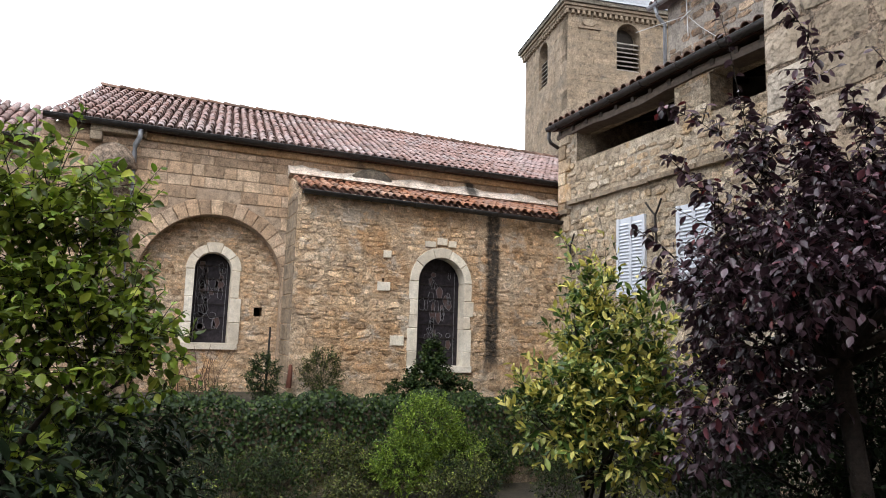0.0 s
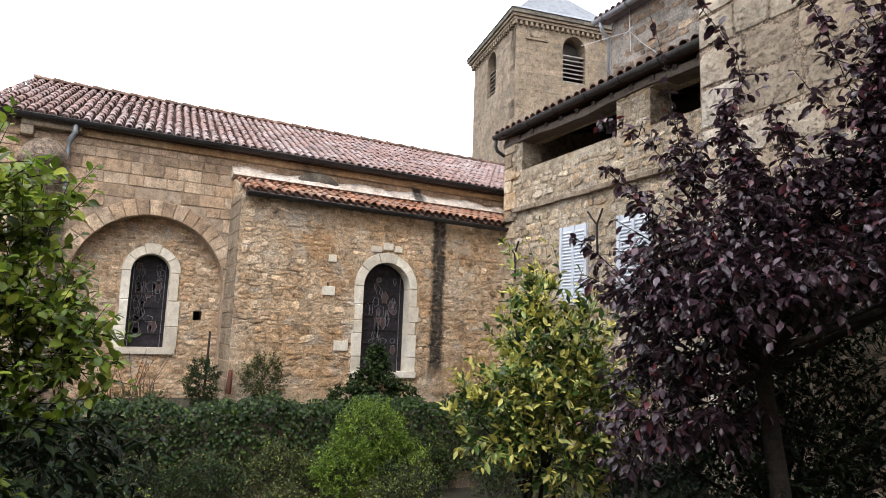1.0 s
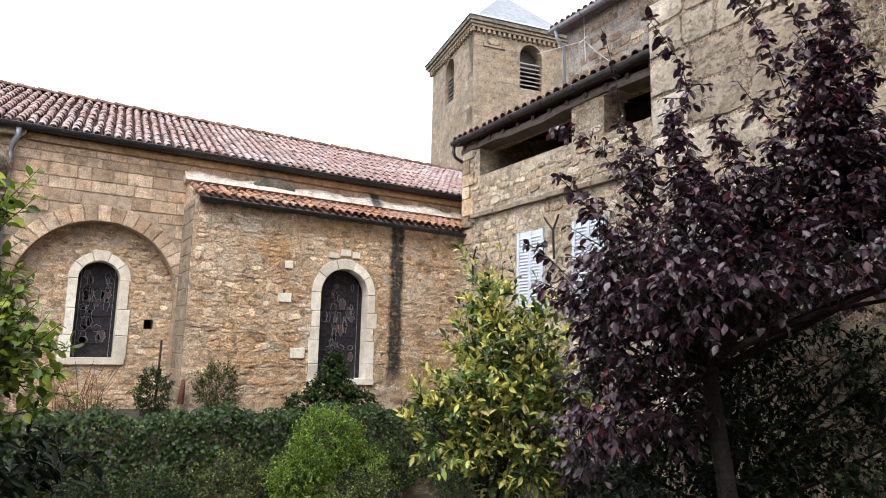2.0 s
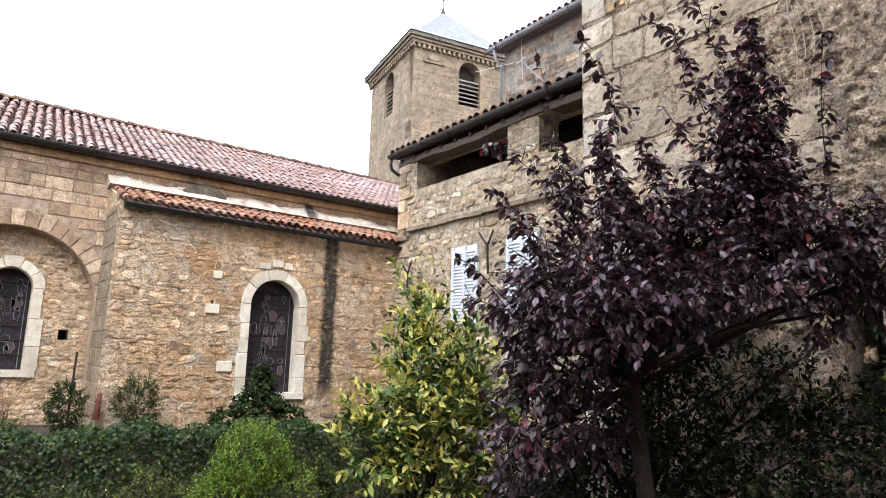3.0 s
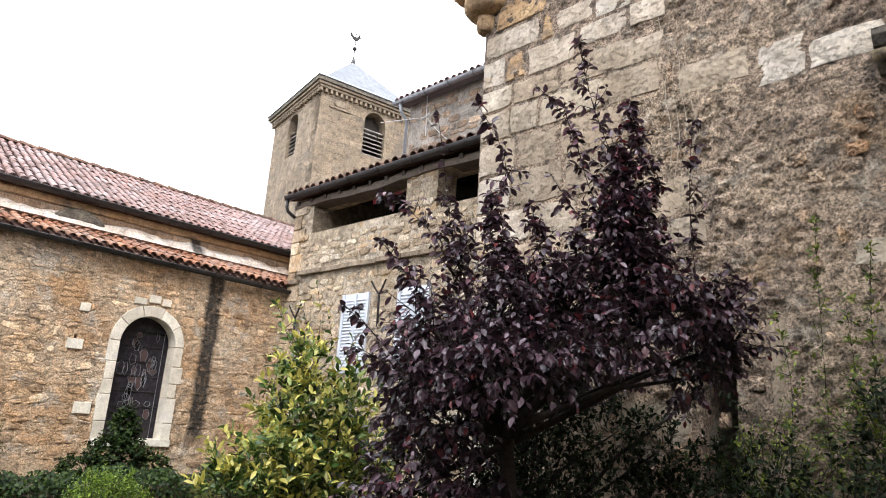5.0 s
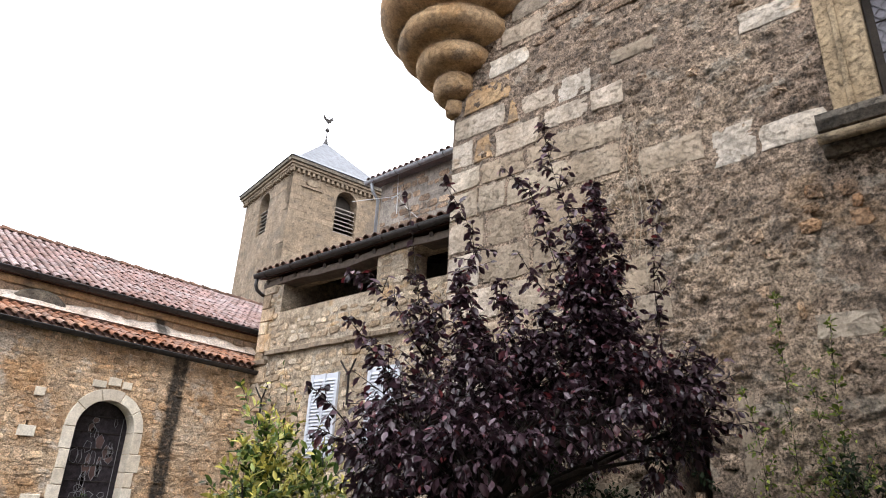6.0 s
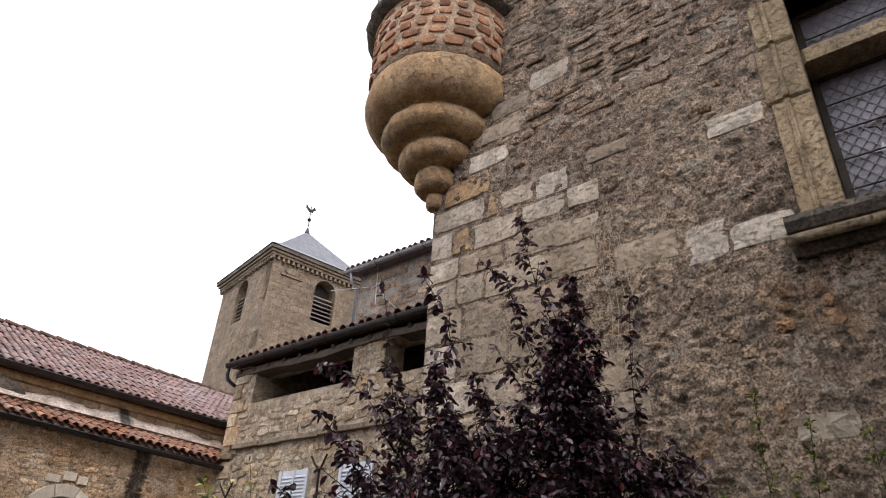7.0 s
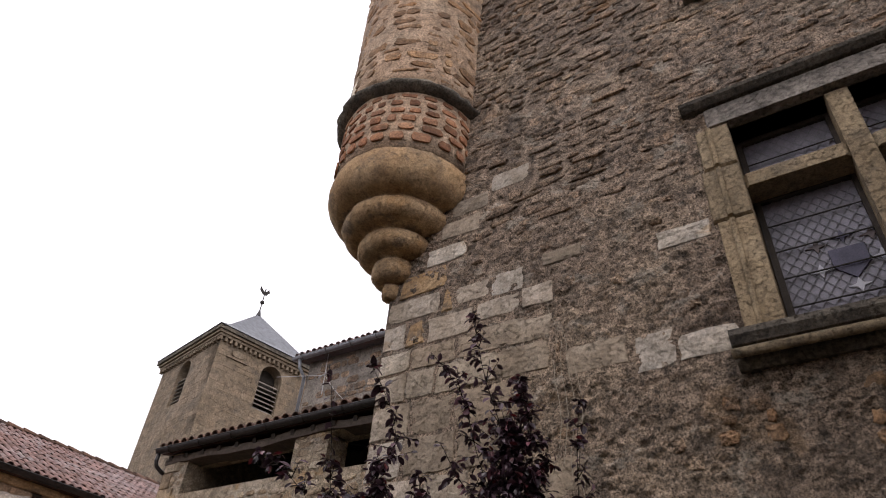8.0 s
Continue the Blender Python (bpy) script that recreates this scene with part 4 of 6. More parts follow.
def build_chapel():
    """The side chapel under its own small roof."""
    chapel = thing("side_chapel", (5, 12.4, 1.3), "ochre rubble side chapel with a small tiled roof", "chapel")
    face = Face((0, 11.9, 0), (1, 0, 0), (0, -1, 0))
    u0, u1, z0, zs = 4.61, 5.60, 1.97, 3.61
    wall = part("wall", slab(face, [(2.17, 1.2), (8.6, 1.2), (8.6, 5.2), (2.17, 5.2)], [arch_outline(u0 - 0.02, u1 + 0.02, z0 - 0.02, zs), [(3.86, 3.55), (3.9, 3.55), (3.9, 3.62), (3.86, 3.62)]], 0.0, -0.45), "rubble_mortar", chapel, "ochre rubble wall with much mortar")
    rng = random.Random(9)
    pale = [(4.06, 4.34, 2.34, 2.53), (3.76, 4.02, 3.38, 3.55), (4.72, 4.95, 4.3, 4.42), (4.98, 5.2, 4.36, 4.5), (5.23, 5.4, 4.33, 4.46), (3.86, 4.02, 4.02, 4.16)]

    def no(u, z):
        return inside_arch(u, z, u0, u1, z0 - 0.1, zs, 0.2) or any(a < u < b and c < z < d for a, b, c, d in pale) or 3.84 < u < 3.92 and 3.53 < z < 3.64

    poses = []
    for u, z, w, h in courses(rng, 2.2, 8.0, 1.3, 5.16, (0.05, 0.19), (0.08, 0.36), no, 0.012):
        if rng.random() < 0.24:
            continue
        poses.append(face.matrix(u, z + rng.uniform(-0.02, 0.02), -0.004, w * rng.uniform(0.65, 1.05), 0.008 + 0.018 * rng.random(), h * rng.uniform(0.6, 1.15), rng.uniform(-0.2, 0.2)))
    Pool("rubble_stone", "rubble", "rubble_far", RUBBLE_UNITS).lay(wall, poses, (4.5, 11, 3.6), 300, "stonework")
    for a, b, c, d in pale:
        part("pale_stone", prism(face, [(a, c), (b, c), (b, d), (a, d)], 0, 0.03, 0.012), "surround", wall)
    side = Face((2.17, 0, 0), (0, -1, 0), (-1, 0, 0))
    sw = part("side_wall", slab(side, [(-13.0, 1.2), (-12.352, 1.2), (-12.352, 5.4), (-13.0, 5.65)], (), 0.0, -0.4), "rubble_mortar", chapel)
    poses = [side.matrix(u, z, -0.01, w, 0.025, h) for u, z, w, h in courses(rng, -12.95, -11.93, 1.3, 5.15, (0.2, 0.33), (0.2, 0.5), gap=0.014)]
    Pool("ashlar", "tower_block", "tower_block_far", BLOCK_UNITS).lay(sw, poses, (2, 12, 3), 300, "stonework")
    arched_window(chapel, face, u0, u1, z0, zs, "dark stained-glass window in a pale stone surround", 8, 21)
    rise = Vector((0, 1.15, 0.42))
    tiled_roof("roof", chapel, (2.26, 11.81, 5.21), (1, 0, 0), rise, 6.1, rise.length, 0.172, ("tile_red", "tile_red"), (5, 11, 5), 300, 0.0, 3, "small slope of orange canal tiles", 0.31)
    gutter(chapel, (2.22, 11.73, 5.14), (8.3, 11.73, 5.08), 0.07)
    bm = bmesh.new()
    rings = []
    for k in range(46):
        h = 5.85 + 0.03 * math.sin(k * 0.7) + rng.uniform(-0.025, 0.025)
        rings.append([bm.verts.new((2.12 + k * 0.14, y, z)) for y, z in ((12.97, 5.6), (12.72, 5.66), (12.8, 5.74 + rng.uniform(-0.015, 0.015)), (12.9, h - 0.03), (12.97, h + 0.02))])
    for r0, r1 in zip(rings, rings[1:]):
        for q in range(5):
            bm.faces.new((r0[q], r0[(q + 1) % 5], r1[(q + 1) % 5], r1[q]))
    bm.faces.new(rings[0])
    bm.faces.new(rings[-1][::-1])
    part("lime_flashing", bm, "lime", chapel, "rough white lime flashing along the roof's head")
    part("blocked_oculus", prism(Face((0, 12.98, 0), (1, 0, 0), (0, -1, 0)), [(3.85 + 0.5 * math.cos(math.pi * k / 12), 5.62 + 0.36 * math.sin(math.pi * k / 12)) for k in range(13)], -0.05, 0.16, 0.04), "trim_dark", chapel, "dark curved stone head of a blocked opening")
    return chapel


build_chapel()


# ---- bell tower ----
def build_tower():
    tower = thing("bell_tower", (17.4, 24, 1), "square ochre bell tower with a pale slate spire", "tower")
    turn = radians(TOWER_TURN)
    a, b = Vector((math.cos(turn), math.sin(turn), 0)), Vector((-math.sin(turn), math.cos(turn), 0))
    corner = Vector((14.44, 21.58, 0)) + (a + b) * 0.28
    size = 5.2
    right = Face(corner, a, -b)
    left = Face(corner + b * size, -b, -a)
    for face, key in ((right, 0), (left, 1)):
        u0, u1 = (2.25, 3.35) if key == 0 else (1.85, 2.95)
        opening = arch_outline(u0, u1, 13.95, 15.55)
        outline = [(0, 1), (size, 1), (size, 16.35), (0, 16.35)] if key == 0 else [(0, 1), (size - 0.01, 1), (size - 0.01, 16.35), (0, 16.35)]
        w = part("wall", slab(face, outline, [opening], 0.0, -0.6), "tower", tower)
        rng = random.Random(key + 2)
        poses = [face.matrix(u, z, 0, wd, 0.012, h) for u, z, wd, h in courses(rng, 0.02, size - 0.02, 9.5, 16.1, (0.2, 0.32), (0.3, 0.6), lambda u, z: inside_arch(u, z, u0, u1, 13.9, 15.55, 0.12), 0.02) if rng.random() < 0.55]
        Pool("ashlar", "tower_block", "tower_block_far", BLOCK_UNITS).lay(w, poses, (10, 15, 14), 120, "stonework")
        o = part("belfry_opening", prism(face, arch_outline(u0 - 0.02, u1 + 0.02, 13.9, 15.55), -0.75, -0.62, 0.01), "inside", tower)
        for k in range(7):
            z = 14.0 + k * 0.2
            bm = bmesh.new()
            vs = [bm.verts.new(face.at(u, z + dz, w)) for u in (u0 - 0.01, u1 + 0.01) for w, dz in ((-0.12, 0.0), (-0.38, 0.17), (-0.38, 0.2), (-0.12, 0.03))]
            bm.faces.new(vs[:4])
            bm.faces.new(vs[4:][::-1])
            for q in range(4):
                bm.faces.new((vs[q], vs[(q + 1) % 4], vs[4 + (q + 1) % 4], vs[4 + q]))
            part("louvre_board", bm, "grey_wall", o)
        for k in range(22):
            u = -0.12 + k * (size + 0.24) / 22
            part("dentil", prism(face, [(u, 16.18), (u + 0.12, 16.18), (u + 0.12, 16.36), (u, 16.36)], 0.0, 0.14, 0.01), "tower_trim", tower)
    part("carved_panel", prism(right, [(0.45, 15.6), (1.5, 15.6), (1.5, 15.7), (0.45, 15.7)], 0, 0.07, 0.01), "tower_trim", tower)
    part("carved_panel", prism(right, [(0.95 + 0.3 * math.cos(math.tau * k / 12), 15.86 + 0.17 * math.sin(math.tau * k / 12)) for k in range(12)], 0, 0.08, 0.03), "tower_trim", tower)
    for z0, z1, o in ((16.36, 16.48, 0.16), (16.48, 16.6, 0.24), (16.6, 16.78, 0.32)):
        bm = block(-o, size + o, -o, size + o, z0, z1, 0.02)
        bm.transform(Matrix.Translation(corner) @ Matrix.Rotation(turn, 4, "Z"))
        part("cornice", bm, "trim_dark" if o > 0.3 else "tower_trim", tower)
    bm = bmesh.new()
    e = 0.36
    base = [bm.verts.new(corner + a * x + b * y + Vector((0, 0, 16.79))) for x, y in ((-e, -e), (size + e, -e), (size + e, size + e), (-e, size + e))]
    mid = [bm.verts.new(corner + a * x + b * y + Vector((0, 0, 17.3))) for x, y in ((0.35, 0.35), (size - 0.35, 0.35), (size - 0.35, size - 0.35), (0.35, size - 0.35))]
    top = bm.verts.new(corner + (a + b) * size / 2 + Vector((0, 0, 19.85)))
    for k in range(4):
        bm.faces.new((base[k], base[(k + 1) % 4], mid[(k + 1) % 4], mid[k]))
        bm.faces.new((mid[k], mid[(k + 1) % 4], top))
    bm.faces.new(base[::-1])
    part("spire", bm, "slate", tower, "pale grey slate spire")
    c = corner + (a + b) * size / 2
    part("finial", tube([c + Vector((0, 0, z)) for z in (19.75, 20.1)], 0.14, 10, end_radius=0.04), "zinc", tower)
    part("finial_rod", tube([c + Vector((0, 0, z)) for z in (20.0, 21.45)], 0.025, 6), "iron", tower)
    bm = bmesh.new()
    bmesh.ops.create_uvsphere(bm, u_segments=12, v_segments=8, radius=0.11, matrix=Matrix.Translation(c + Vector((0, 0, 20.6))))
    part("finial_ball", bm, "iron", tower, smooth=True)
    wf = Face(c, a, -b)
    bird = [(x, z - 0.35) for x, z in ((-0.3, 21.6), (-0.1, 21.42), (0.12, 21.42), (0.2, 21.6), (0.3, 21.66), (0.22, 21.74), (0.2, 21.86), (0.12, 21.72), (0.0, 21.58), (-0.16, 21.66), (-0.32, 21.82))]
    part("weathercock", prism(wf, bird, -0.015, 0.015, 0.002), "iron", tower)


TOWER_TURN = -11.0
build_tower()


# ---- tall house behind the loggia ----
def build_tall_house():
    house = thing("tall_house", (14, 8, 1), "tall grey rendered house with a tiled eave", "house")
    wall = part("wall", block(12.0, 16.5, 2.0, 12.95, 1.0, 11.6, 0.02), "grey_wall", house)
    face = Face((12.0, 0, 0), (0, -1, 0), (-1, 0, 0))
    rng = random.Random(4)
    poses = [face.matrix(u, z, 0, w, 0.02, h) for u, z, w, h in courses(rng, -12.9, -8.0, 8.6, 11.5, (0.12, 0.26), (0.2, 0.5)) if rng.random() < 0.5]
    Pool("rubble_stone", "old", "old_far", RUBBLE_UNITS).lay(wall, poses, (11, 11, 10), 150, "stonework")
    rise = Vector((3.0, 0, 0.85))
    tiled_roof("roof", house, (11.72, 13.2, 11.72), (0, -1, 0), rise, 10.5, rise.length, 0.225, ("tile", "tile_far"), (11, 12, 11), 150, 0, 12)
    gutter(house, (11.62, 13.25, 11.62), (11.62, 3, 11.62), 0.09, material="pipe")
    part("downpipe", tube([(11.62, 13.0, 11.55), (11.7, 13.0, 11.3), (11.92, 12.98, 11.1), (11.93, 12.98, 8.0)], 0.05, 8), "pipe", house, smooth=True)
    aerial = thing("aerial", (11.9, 12.1, 10.8), "thin pale metal aerial on the house wall", "aerial")
    part("mast", tube([(11.9, 12.12, 10.4), (11.85, 12.12, 11.75)], 0.012, 6), "wire", aerial)
    part("arm", tube([(11.85, 12.12, 10.95), (11.2, 13.3, 10.85)], 0.009, 6), "wire", aerial)
    part("stay", tube([(11.85, 12.1, 10.95), (11.8, 11.6, 10.4), (11.75, 11.05, 9.9)], 0.007, 5), "wire", aerial)
    part("element", tube([(11.82, 11.95, 11.0), (11.82, 12.3, 10.9)], 0.018, 6), "wire", aerial)


build_tall_house()


# ---- house with the loggia ----
def shutter(house, face, u0, u1, z0, z1):
    s = part("shutter", prism(face, [(u0, z0), (u1, z0), (u1, z1), (u0, z1)], -0.02, 0.02, 0.004), "white_paint", house, "white painted louvred shutter")
    for a, b in ((u0, u0 + 0.07), (u1 - 0.07, u1), ((u0 + u1) / 2 - 0.035, (u0 + u1) / 2 + 0.035)):
        part("stile", prism(face, [(a, z0), (b, z0), (b, z1), (a, z1)], 0.02, 0.05, 0.004), "white_paint", s)
    n = int((z1 - z0 - 0.1) / 0.062)
    for a, b in ((u0 + 0.07, (u0 + u1) / 2 - 0.035), ((u0 + u1) / 2 + 0.035, u1 - 0.07)):
        for k in range(n):
            z = z0 + 0.06 + k * 0.062
            bm = bmesh.new()
            vs = [bm.verts.new(face.at(u, z + dz, w)) for u in (a, b) for w, dz in ((0.046, 0.0), (0.02, 0.035), (0.02, 0.043), (0.046, 0.008))]
            bm.faces.new(vs[:4])
            bm.faces.new(vs[4:][::-1])
            for q in range(4):
                bm.faces.new((vs[q], vs[(q + 1) % 4], vs[4 + (q + 1) % 4], vs[4 + q]))
            part("slat", bm, "white_paint", s)


def build_loggia_house():
    house = thing("loggia_house", (9, 9, 1), "rough stone house with an open loggia under dark eaves", "house")
    face = Face((7.87, 0, 0), (0, -1, 0), (-1, 0, 0))
    open1 = [(-11.25, 6.32), (-8.36, 6.32), (-8.36, 6.98), (-11.25, 6.98)]
    open2 = [(-7.56, 6.27), (-5.9, 6.27), (-5.9, 6.95), (-7.56, 6.95)]
    wall = part("wall", slab(face, [(-11.88, 0.8), (-3.7, 0.8), (-3.7, 7.07), (-11.88, 7.07)], [open1, open2], 0.0, -0.5), "logg_mortar", house, "rough pale rubble wall")
    rng = random.Random(14)

    def no(u, z):
        return -11.3 < u < -8.32 and z > 6.27 and z < 7.0 or -7.6 < u < -5.8 and 6.22 < z < 7.0 or 3.3 < z < 4.9 and (-9.92 < u < -9.06 or -8.36 < u < -7.5) or 5.38 < z < 5.5

    poses = []
    for u, z, w, h in courses(rng, -11.86, -3.8, 1.0, 7.08, (0.09, 0.2), (0.14, 0.42), no, 0.014):
        if rng.random() < 0.12:
            continue
        poses.append(face.matrix(u, z + rng.uniform(-0.025, 0.025), -0.004, w * rng.uniform(0.75, 1.06), 0.01 + 0.026 * rng.random(), h * rng.uniform(0.6, 1.12), rng.uniform(-0.12, 0.12)))
    Pool("rubble_stone", "logg", "logg_far", RUBBLE_UNITS).lay(wall, poses, (7.8, 10.5, 6), 300, "stonework")
    z, k = 1.0, 0
    while z < 7.0:
        h = rng.uniform(0.24, 0.4)
        w = 0.42 if k % 2 else 0.26
        part("corner_stone", prism(face, [(-11.885, z), (-11.88 + w, z), (-11.88 + w, z + h - 0.012), (-11.885, z + h - 0.012)], -0.2, 0.045, 0.014), "logg", wall)
        z, k = z + h, k + 1
    part("end_wall", block(8.38, 12.0, 11.4, 11.86, 0.8, 7.12), "logg_mortar", house)
    part("gable", slab(Face((0, 11.86, 0), (1, 0, 0), (0, 1, 0)), [(7.9, 7.1), (12.0, 7.1), (12.0, 8.2), (7.9, 7.18)], (), 0.0, -0.4), "logg_mortar", house)
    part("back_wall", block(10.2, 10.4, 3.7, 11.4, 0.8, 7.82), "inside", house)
    part("loggia_floor", block(8.37, 10.2, 3.7, 11.4, 6.0, 6.25), "dark_wood", house)
    # string course of uneven slabs
    u = -11.45
    while u < -4:
        w = rng.uniform(0.35, 0.7)
        zc = 5.44 + rng.uniform(-0.012, 0.012)
        part("string_course", prism(face, [(u, zc - 0.045), (u + w - 0.01, zc - 0.045), (u + w - 0.01, zc + 0.045), (u, zc + 0.045)], -0.02, 0.1 + rng.uniform(-0.02, 0.02), 0.015), "tower_trim", wall)
        u += w
    part("string_course", prism(face, [(-11.9, 5.22), (-11.45, 5.22), (-11.45, 5.32), (-11.9, 5.32)], -0.02, 0.1, 0.015), "tower_trim", wall)
    # wall plate and lintel beams
    bm = bmesh.new()
    rings = []
    for k in range(25):
        u, d = -11.9 + k * 0.34, 0.03 * math.sin(k * 0.65) + 0.012 * math.sin(k * 2.1)
        rings.append([bm.verts.new(face.at(u, z + d, w)) for w, z in ((0.06, 6.94), (0.08, 7.02), (0.06, 7.08), (-0.3, 7.08), (-0.3, 6.94))])
    for r0, r1 in zip(rings, rings[1:]):
        for q in range(5):
            bm.faces.new((r0[q], r0[(q + 1) % 5], r1[(q + 1) % 5], r1[q]))
    bm.faces.new(rings[0])
    bm.faces.new(rings[-1][::-1])
    part("wall_plate", bm, "beam", house, "dark weathered timber beam")
    for k in range(17):
        y = 11.75 - k * 0.48
        bm = block(0, 3.0, -0.045, 0.045, -0.1, 0.0, 0.008)
        bm.transform(Matrix.Translation((7.76, y, 7.1)) @ Matrix.Rotation(-0.262, 4, "Y"))
        part("rafter", bm, "dark_wood", house)
    rise = Vector((4.2, 0, 1.12))
    tiled_roof("roof", house, (7.7, 11.93, 7.26), (0, -1, 0), rise, 8.2, rise.length, 0.23, ("tile_old", "tile_far"), (7, 10, 7), 260, 0, 17, "sooty canal-tiled roof")
    gutter(house, (7.62, 11.98, 7.2), (7.62, 4.0, 7.2), 0.085)
    part("gutter_outlet", tube([(7.62, 11.94, 7.13), (7.62, 11.95, 6.98), (7.66, 11.94, 6.88), (7.76, 11.92, 6.82), (7.84, 11.9, 6.78)], 0.04, 8), "zinc", house, smooth=True)
    for u0, u1 in ((-9.88, -9.1), (-8.32, -7.54)):
        shutter(house, face, u0, u1, 3.35, 4.85)
    for y, z in ((11.34, 4.5), (8.77, 4.78)):
        f = thing("iron_fork", (7.8, y, z - 0.5), "forked rusty iron bracket on the house wall", "bracket", "iron brackets on the house wall")
        part("stem", tube([(7.8, y, z - 0.55), (7.78, y, z)], 0.022, 6), "iron", f)
        for s in (-1, 1):
            part("prong", tube([(7.78, y, z - 0.02), (7.76, y + s * 0.1, z + 0.1), (7.74, y + s * 0.2, z + 0.24)], 0.018, 6), "iron", f)


build_loggia_house()


# ---- house with the corner turret ----
def fractal(u, z, seed, octaves=5):
    """Uneven relief over arrays of places, about -1 to 1."""
    rng = np.random.RandomState(seed)
    total, amp, freq = np.zeros_like(u), 1.0, 1.0
    for _ in range(octaves):
        grid = rng.rand(64, 64) * 2 - 1
        x, y = u * freq + rng.rand() * 50, z * freq + rng.rand() * 50
        i, j = np.floor(x).astype(int), np.floor(y).astype(int)
        fx, fy = x - i, y - j
        fx, fy = fx * fx * (3 - 2 * fx), fy * fy * (3 - 2 * fy)
        g = lambda a, b: grid[a % 64, b % 64]
        total += amp * ((g(i, j) * (1 - fx) + g(i + 1, j) * fx) * (1 - fy) + (g(i, j + 1) * (1 - fx) + g(i + 1, j + 1) * fx) * fy)
        amp, freq = amp * 0.6, freq * 2.1
    return total / 2


WX, CY = 4.4, 3.64           # the wall's plane and its corner
OY0, OY1, OZ0, OZ1 = -1.56, 0.10, 5.07, 7.13


def build_turret_house():
    house = thing("turret_house", (6, 0, 1), "old weathered stone house with a corbelled corner turret", "house")
    face = Face((WX, 0, 0), (0, -1, 0), (-1, 0, 0))
    # dressed stones: (from, to, foot, head) along the wall
    ashlars = [
        (-3.64, -2.98, 6.03, 6.29), (-2.82, -2.43, 6.05, 6.26), (-2.42, -2.08, 6.02, 6.28), (-3.64, -3.38, 5.72, 6.01), (-3.12, -2.6, 5.7, 5.98),
        (-2.58, -2.12, 5.8, 6.0), (-2.1, -1.8, 5.8, 6.02), (-2.7, -2.05, 5.48, 5.72), (-2.6, -1.95, 5.2, 5.42), (-1.72, -1.2, 5.06, 5.31),
        (-1.16, -0.85, 4.95, 5.27), (-0.84, -0.4, 4.98, 5.2), (-3.2, -2.72, 6.63, 6.84), (-2.93, -2.49, 7.2, 7.42), (-3.05, -2.58, 6.93, 7.16),
        (-2.46, -2.0, 7.38, 7.62), (-0.86, -0.42, 6.0, 6.18), (-0.7, -0.34, 3.64, 3.8), (-1.2, -1.08, 2.75, 3.42), (-1.9, -1.5, 6.2, 6.34),
    ]
    rng = random.Random(31)
    heads = [5.69, 5.45, 5.15, 4.8, 4.44, 4.12]
    while heads[-1] > 1.6:
        heads.append(heads[-1] - rng.uniform(0.22, 0.36))
    for head, foot in zip(heads, heads[1:]):
        u, end = -CY, -CY + rng.uniform(0.75, 1.7)
        while u < end:
            w = rng.uniform(0.3, 0.68)
            ashlars.append((u, u + w, foot + 0.008, head - 0.008))
            u += w + 0.012

    def dressed_at(u, z, grow=0.0):
        return any(a - grow < u < b + grow and c - grow < z < d + grow for a, b, c, d in ashlars)

    # weathered mortar face, with the window's opening left out
    step = 0.016
    us = np.arange(-CY, 2.4 + step, step)
    zs = np.arange(0.6, 11.9, step)
    uu, zz = np.meshgrid(us, zs)
    # small stones in the eroded mortar: uneven cells with sunk edges
    cr = np.random.RandomState(7)
    ca, cb, hgt = cr.rand(128, 256), cr.rand(128, 256), cr.rand(128, 256)
    pu, pz = uu / 0.085 + 0.5 * fractal(uu * 5, zz * 5, 9, 3), zz / 0.06 + 0.5 * fractal(uu * 4, zz * 4, 10, 3)
    f1, f2, cell = np.full(uu.shape, 9.0), np.full(uu.shape, 9.0), np.zeros(uu.shape)
    iu, iz = np.floor(pu).astype(int), np.floor(pz).astype(int)
    for du in (-1, 0, 1):
        for dz in (-1, 0, 1):
            ka, kb = (iu + du) % 128, (iz + dz) % 256
            far = np.hypot(pu - iu - du - ca[ka, kb], pz - iz - dz - cb[ka, kb])
            closer = far < f1
            f2 = np.where(closer, f1, np.minimum(f2, far))
            cell = np.where(closer, hgt[ka, kb], cell)
            f1 = np.where(closer, far, f1)
    stones = np.clip((f2 - f1) / 0.2, 0, 1) * (0.003 + 0.03 * cell ** 3) * np.clip(0.6 + 1.4 * fractal(uu * 1.3, zz * 1.7, 12, 3), 0.1, 1.1)
    rough = 0.012 * fractal(uu * 22, zz * 26, 5, 2) + 0.007 * fractal(uu * 5.5, zz * 7, 8, 4)
    pitted = -0.018 * np.clip((fractal(uu * 10, zz * 15, 21, 3) - 0.32) * 6, 0, 1)
    rel = stones + 0.02 * fractal(uu * 1.1, zz * 1.5, 3) + rough + pitted
    dressed = np.zeros(uu.shape, bool)
    for a, b, c, d in ashlars:
        dressed |= (uu > a - 0.03) & (uu < b + 0.03) & (zz > c - 0.03) & (zz < d + 0.03)
    rel = np.where(dressed, rough * 0.7 - 0.001, rel) * np.clip((uu + CY) / 0.15, 0, 1)
    verts = np.stack([WX - rel, -uu, zz], -1).reshape(-1, 3)
    j, i = np.meshgrid(np.arange(len(zs) - 1), np.arange(len(us) - 1), indexing="ij")
    um, zm = us[i] + step / 2, zs[j] + step / 2
    keep = ~((um > -OY1 - 0.1) & (um < -OY0 + 0.1) & (zm > OZ0 - 0.05) & (zm < OZ1 + 0.05) | (um > -1.62) & (um < -1.4) & (zm > 2.3) & (zm < 3.36))
    first = (j * len(us) + i)[keep]
    faces = np.stack([first, first + 1, first + len(us) + 1, first + len(us)], 1)
